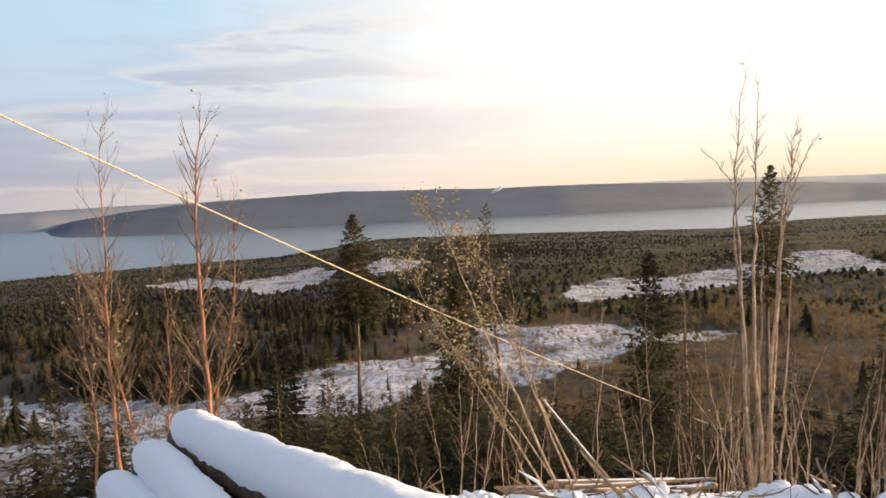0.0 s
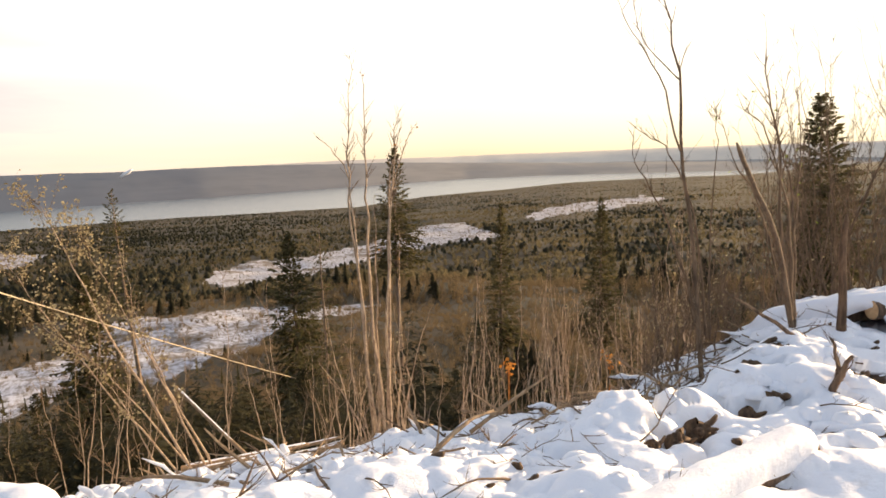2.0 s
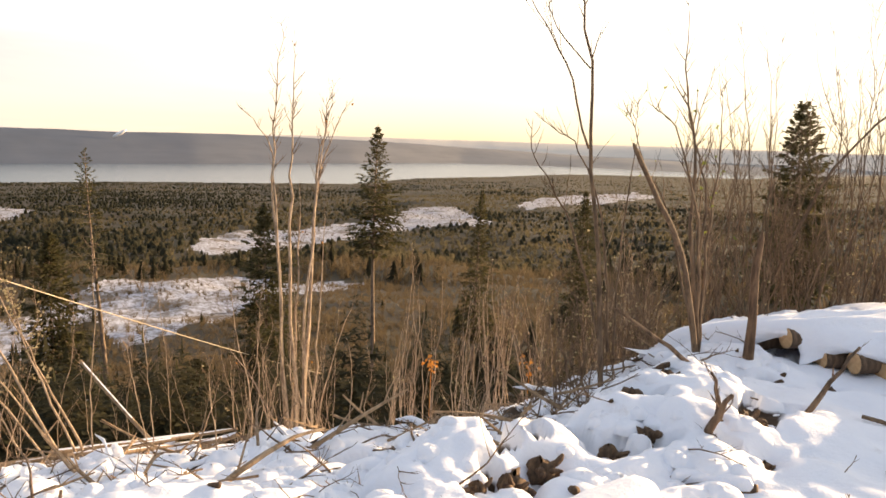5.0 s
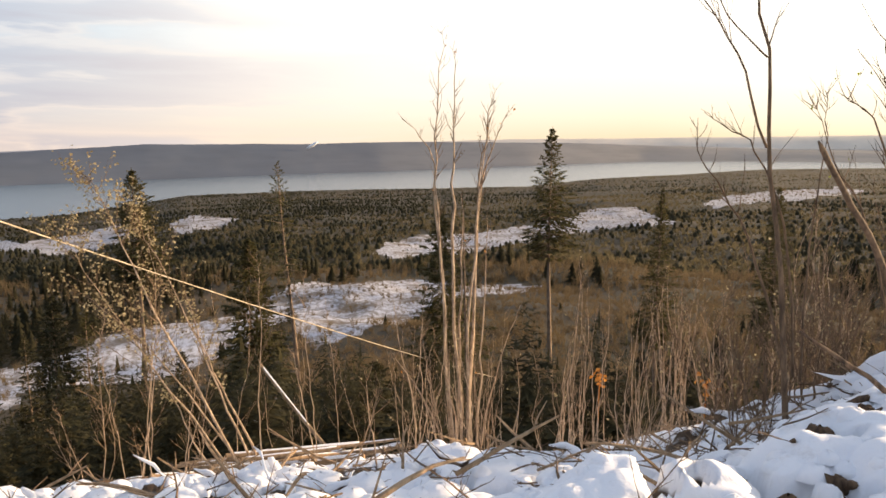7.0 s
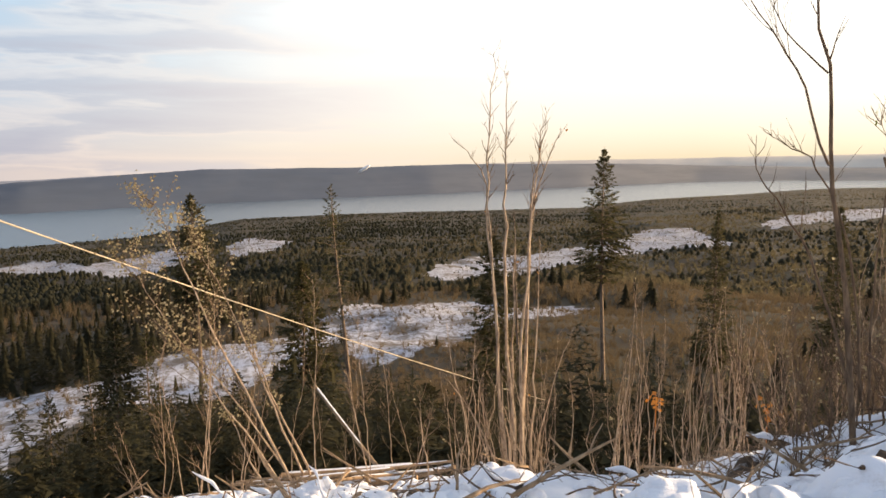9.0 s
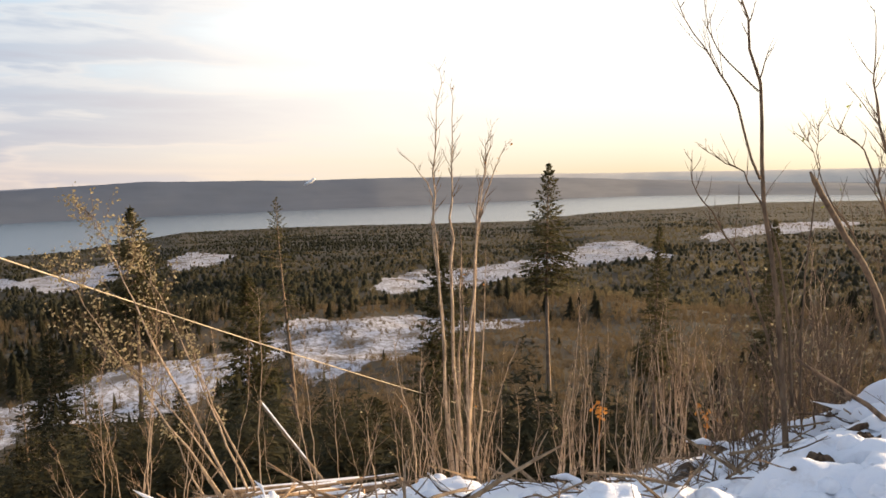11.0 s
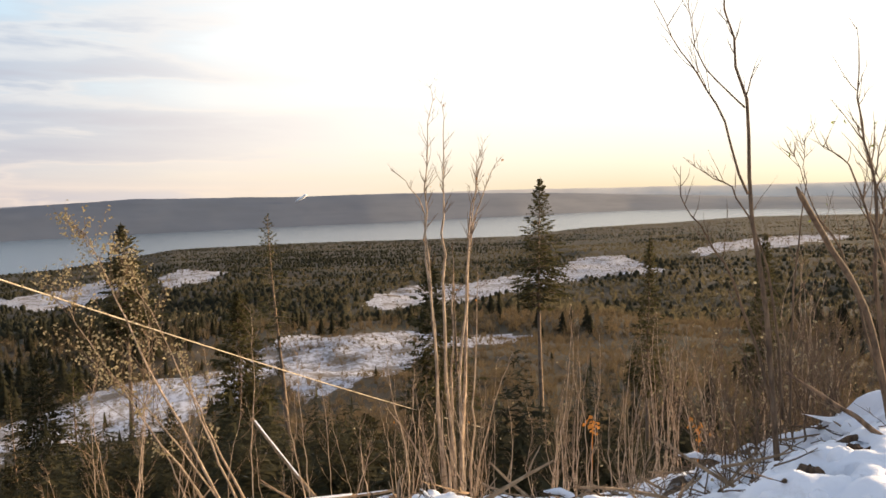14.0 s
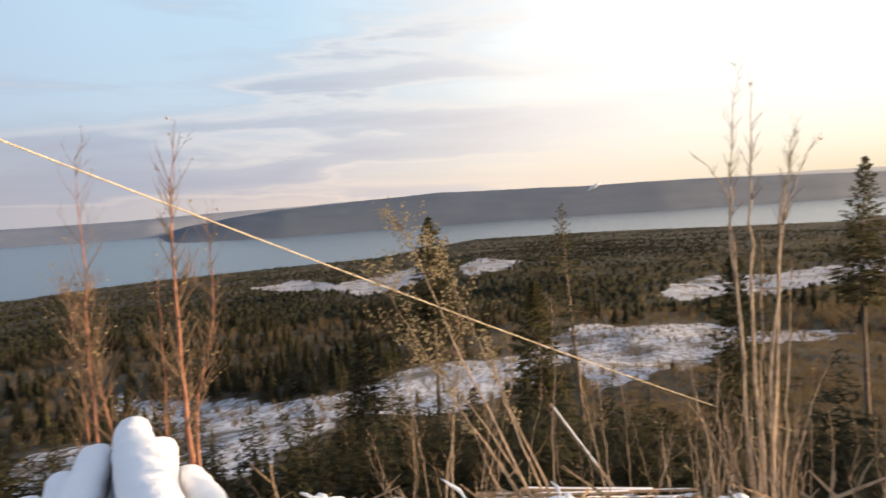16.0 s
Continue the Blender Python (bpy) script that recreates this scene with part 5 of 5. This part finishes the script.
for k in range(96):
    r = random.Random(1000 + k)
    sx = r.uniform(-1.6, 6.2) if k % 2 else r.uniform(-1.6, 2.5)
    sy = float(edge_line(np.array([sx]))[0]) + r.uniform(0.8, 3.4)
    z = height(sx, sy)
    o = thing("snowy_branch", "crooked branch thickly covered in snow", "branch", (sx, sy, z), "snowy slash")
    a = r.uniform(0, 6.28)
    line = wander(r, (0, 0, -0.02), (math.cos(a), math.sin(a), r.uniform(-0.2, 0.22)), r.uniform(0.2, 0.65), 7, 0.40, -0.08)
    g, s = Geo(), Geo()
    q = r.uniform(0.009, 0.026)
    g.tube(line, [q * (1 - 0.1 * i) for i in range(8)], 6)
    part("wood", g, M_DARKBARK, o)
    snow_line = [p + Vector((0, 0, q * 0.75)) for p in line]
    s.tube(snow_line, [q * r.uniform(0.55, 1.35) for i in range(7)] + [q * 0.2], 7)
    part("snow_cap", s, M_CAP, o)
# knobbly snow-laden branch ends on the lip of the slope
for k in range(44):
    r = random.Random(1100 + k)
    sx = r.uniform(-1.4, 1.7)
    sy = float(edge_line(np.array([sx]))[0]) + r.uniform(0.5, 2.6)
    o = thing("snowy_branch", "knobbly branch end under a thick load of snow", "branch", (sx, sy, height(sx, sy)), "snowy slash")
    a = r.uniform(0, 6.28)
    line = wander(r, (0, 0, -0.03), (math.cos(a), math.sin(a), r.uniform(0.1, 0.9)), r.uniform(0.18, 0.42), 9, 0.5, -0.10)
    g, s, q = Geo(), Geo(), r.uniform(0.012, 0.022)
    g.tube(line, [q * (1 - 0.07 * i) for i in range(10)], 6)
    part("wood", g, M_DARKBARK, o)
    s.tube([p + Vector((0, 0, q)) for p in line], [q * r.uniform(0.9, 2.3) for i in range(9)] + [q * 0.7], 8)
    part("snow_cap", s, M_CAP, o)
for k in range(150):
    r = random.Random(900 + k)
    sx = r.uniform(-1.5, 7.0)
    sy = float(edge_line(np.array([sx]))[0]) + r.uniform(-1.0, 1.8)
    z = height(sx, sy)
    g = Geo()
    a = r.uniform(0, 6.28)
    line = wander(r, (0, 0, -0.03), (math.cos(a), math.sin(a), r.uniform(0.05, 0.8)), r.uniform(0.25, 0.7), 6, 0.22, -0.06)
    q = r.choice([0.003, 0.004, 0.006, 0.009])
    g.tube(line, [q * (1 - 0.12 * i) for i in range(7)], 5)
    twigs(g, r, line, 0.012, 4, 0.3, 0.2, fork=1)
    o = part("branch", g, M_TWIG)
    o.matrix_basis = pose(sx, sy, z)
    tagged(o, "dead branch sticking out of the snow", "branch", "slash branches")

# ---------- yarding cable ----------
g = Geo()
p0, dd = Vector((-3.26, 10.81, 1.34)), Vector((0.511, 0.772, -0.378))
pts = [p0 + dd * k + Vector((0, 0, 0.0006 * (k - 5) ** 2 - 0.06)) for k in range(-16, 33)]
g.tube(pts, [0.013] * len(pts), 7)
o = part("cable", g, M_ROPE)
tagged(o, "taut pale rope running down from above the landing", "cable")

# ---------- smoke over the far shore ----------
g = Geo()
px, py, pz = 3000 * math.sin(radians(4.0)), 3000 * math.cos(radians(4.0)), 1.6 - 3000 * math.tan(radians(0.78))
g.tube([(px - 18, py, pz - 4), (px - 6, py, pz + 5), (px + 8, py, pz + 11), (px + 20, py, pz + 20), (px + 26, py, pz + 22)], [3, 5.5, 6.5, 5, 1], 9)
o = part("smoke_plume", g, M_SMOKE)
tagged(o, "small white smoke plume on the far shore", "smoke")

# ---------- small things on the landing ----------
o = thing("stump", "small splintered stub with two broken sticks in the snow", "stump", (4.38, 1.44, height(4.38, 1.44) - 0.03))
for a, b, q in (((0, 0, 0), (-0.05, 0.03, 0.17), 0.026), ((-0.02, 0.02, 0.08), (0.13, -0.10, 0.15), 0.008), ((-0.03, 0.03, 0.10), (-0.11, -0.05, -0.02), 0.009)):
    g = Geo()
    a, b = Vector(a), Vector(b)
    g.tube([a, a.lerp(b, 0.5), b, b + (b - a) * 0.05], [q, q * 0.9, q * 0.75, q * 0.3], 7)
    part("stick", g, M_DARKBARK, o)
for k, (sx, sy) in enumerate([(4.6, 2.0), (5.2, 1.7), (3.9, 1.5), (5.0, 2.3), (3.2, 1.9), (5.6, 1.9), (2.9, 2.2), (4.9, 1.2)]):
    r = random.Random(1200 + k)
    g = Geo()
    line = wander(r, (0, 0, -0.02), (r.uniform(-0.6, 0.6), r.uniform(-0.6, 0.6), 1.0), r.uniform(0.10, 0.22), 5, 0.2, -0.05)
    g.tube(line, [0.004 * (1 - 0.12 * i) for i in range(6)], 5)
    twigs(g, r, line, 0.006, 3, 0.3, 0.07, fork=0)
    o = part("twig", g, M_TWIG)
    o.matrix_basis = pose(sx, sy, height(sx, sy))
    tagged(o, "thin dry twig standing in the snow", "twig", "twigs on the landing")

for k, (sx, sy, ex, ey, ez, q) in enumerate([(5.5, 2.95, 0.42, -0.05, 0.45, 0.022), (4.55, 2.85, 0.05, -0.1, 0.28, 0.03), (4.7, 2.9, -0.1, 0.0, 0.33, 0.02), (5.2, 3.6, -0.5, 0.3, 0.4, 0.02)]):
    r = random.Random(1300 + k)
    g = Geo()
    line = [Vector((ex, ey, ez)) * (t / 6) + Vector((r.uniform(-1, 1), r.uniform(-1, 1), r.uniform(-1, 1))) * 0.012 for t in range(7)]
    g.tube(line, [q * (1 - 0.1 * i) for i in range(7)], 7)
    twigs(g, r, line, q, 5, 0.4, 0.25, fork=1)
    o = part("dead_branch", g, M_LOGBARK)
    o.matrix_basis = pose(sx, sy, height(sx, sy) - 0.03)
    tagged(o, "grey dead branch rising from the slash bank", "branch", "dead branches")
for k, (sx, sy, z) in enumerate([(6.0, 9.4, -1.7), (6.35, 7.4, -1.15), (5.9, 9.2, -1.55)]):
    r = random.Random(1400 + k)
    g = Geo()
    leaf_cards(g, r, [[Vector((0, 0, 0)), Vector((0, 0, 0.02)), Vector((0.02, 0, 0.08)), Vector((-0.02, 0.02, 0.13))]], 1.0, 0.07, 4)
    g.tube([(0, 0, 0.12), (0.01, 0, 0.0), (0, 0.01, height(sx, sy) - z - 0.1)], [0.004, 0.005, 0.007], 5)
    o = part("leafy_shoot", g, M_ORANGE, None, "", False)
    o.matrix_basis = pose(sx, sy, z)
    tagged(o, "orange withered leaves on a thin shoot", "shoot", "orange leaves")

# ---------- litter of the slash bank ----------


def stick_template(seed):
    """A crooked stick about one metre long, lying near level."""
    r, g = random.Random(seed), Geo()
    line = wander(r, (-0.5, 0, 0.02), (1, r.uniform(-0.3, 0.3), r.uniform(-0.05, 0.35)), 1.0, 4, 0.16)
    g.tube(line, [0.022, 0.02, 0.018, 0.014, 0.008], 4, False)
    for _ in range(2):
        k = r.randint(1, 3)
        g.tube(wander(r, line[k], (0.6, r.uniform(-1, 1), r.uniform(-0.1, 0.8)), 0.3, 2, 0.15), [0.010, 0.008, 0.004], 3, False)
    v = np.array([tuple(p) for p in g.v])
    tris = [t for f in g.f for t in ((f[0], f[1], f[2]), (f[0], f[2], f[3]))]
    return v, np.array(tris)


def clod_template(seed):
    """A rounded lump of snow, flat below, one unit high."""
    r, v, f = random.Random(seed), [], []
    for m in range(5):
        e, z = math.cos(m * 0.39), math.sin(m * 0.39)
        for c in range(9):
            q = (0.88 + 0.18 * r.random()) * max(e, 0.04)
            v.append((q * 1.1 * math.cos(c * 0.698), q * math.sin(c * 0.698), z * (0.85 + 0.15 * r.random()) - 0.42))
    for m in range(4):
        for c in range(9):
            a, b = m * 9 + c, m * 9 + (c + 1) % 9
            f += [(a, b, b + 9), (a, b + 9, a + 9)]
    return np.array(v), np.array(f)


def along_bank(n, s0, s1, x0, x1):
    x = rng.uniform(x0, x1, n)
    return x, edge_line(x) + rng.uniform(s0, s1, n)


x, y = along_bank(700, 0.1, 5.5, -3.0, 7.5)
plant("slash_sticks", [stick_template(k) for k in range(9)], x, y, rng.uniform(0.08, 0.42, len(x)), np.ones(len(x)), M_TWIG, "litter of small broken sticks over the snowy slope", "sticks", 0.0)
x, y = along_bank(140, 0.2, 5.0, -3.0, 6.0)
plant("slash_pale_sticks", [stick_template(20 + k) for k in range(6)], x, y, rng.uniform(0.2, 0.9, len(x)), np.ones(len(x)), M_BARE, "pale stripped sticks strewn on the slope", "sticks", -0.01)
x, y = along_bank(1500, 0.3, 5.5, -3.0, 7.0)
plant("snow_clods", [clod_template(k) for k in range(7)], x, y, rng.uniform(0.012, 0.058, len(x)) * rng.uniform(0.5, 1.2, len(x)), rng.uniform(0.9, 1.6, len(x)), M_CAP, "small clods of snow caught on the slash", "snow", 0.0, True)
x, y = along_bank(420, 0.3, 3.0, -2.0, 2.6)
plant("lip_clods", [clod_template(50 + k) for k in range(7)], x, y, rng.uniform(0.04, 0.13, len(x)), rng.uniform(0.9, 1.5, len(x)), M_CAP, "lumps of snow heaped on the slash at the lip", "snow", -0.01, True)
x, y = along_bank(150, -1.0, 0.5, 1.9, 6.3)
plant("bank_clods", [clod_template(30 + k) for k in range(7)], x, y, rng.uniform(0.035, 0.09, len(x)), rng.uniform(0.9, 1.6, len(x)), M_CAP, "rounded cushions of snow on the buried slash", "snow", 0.015, True)
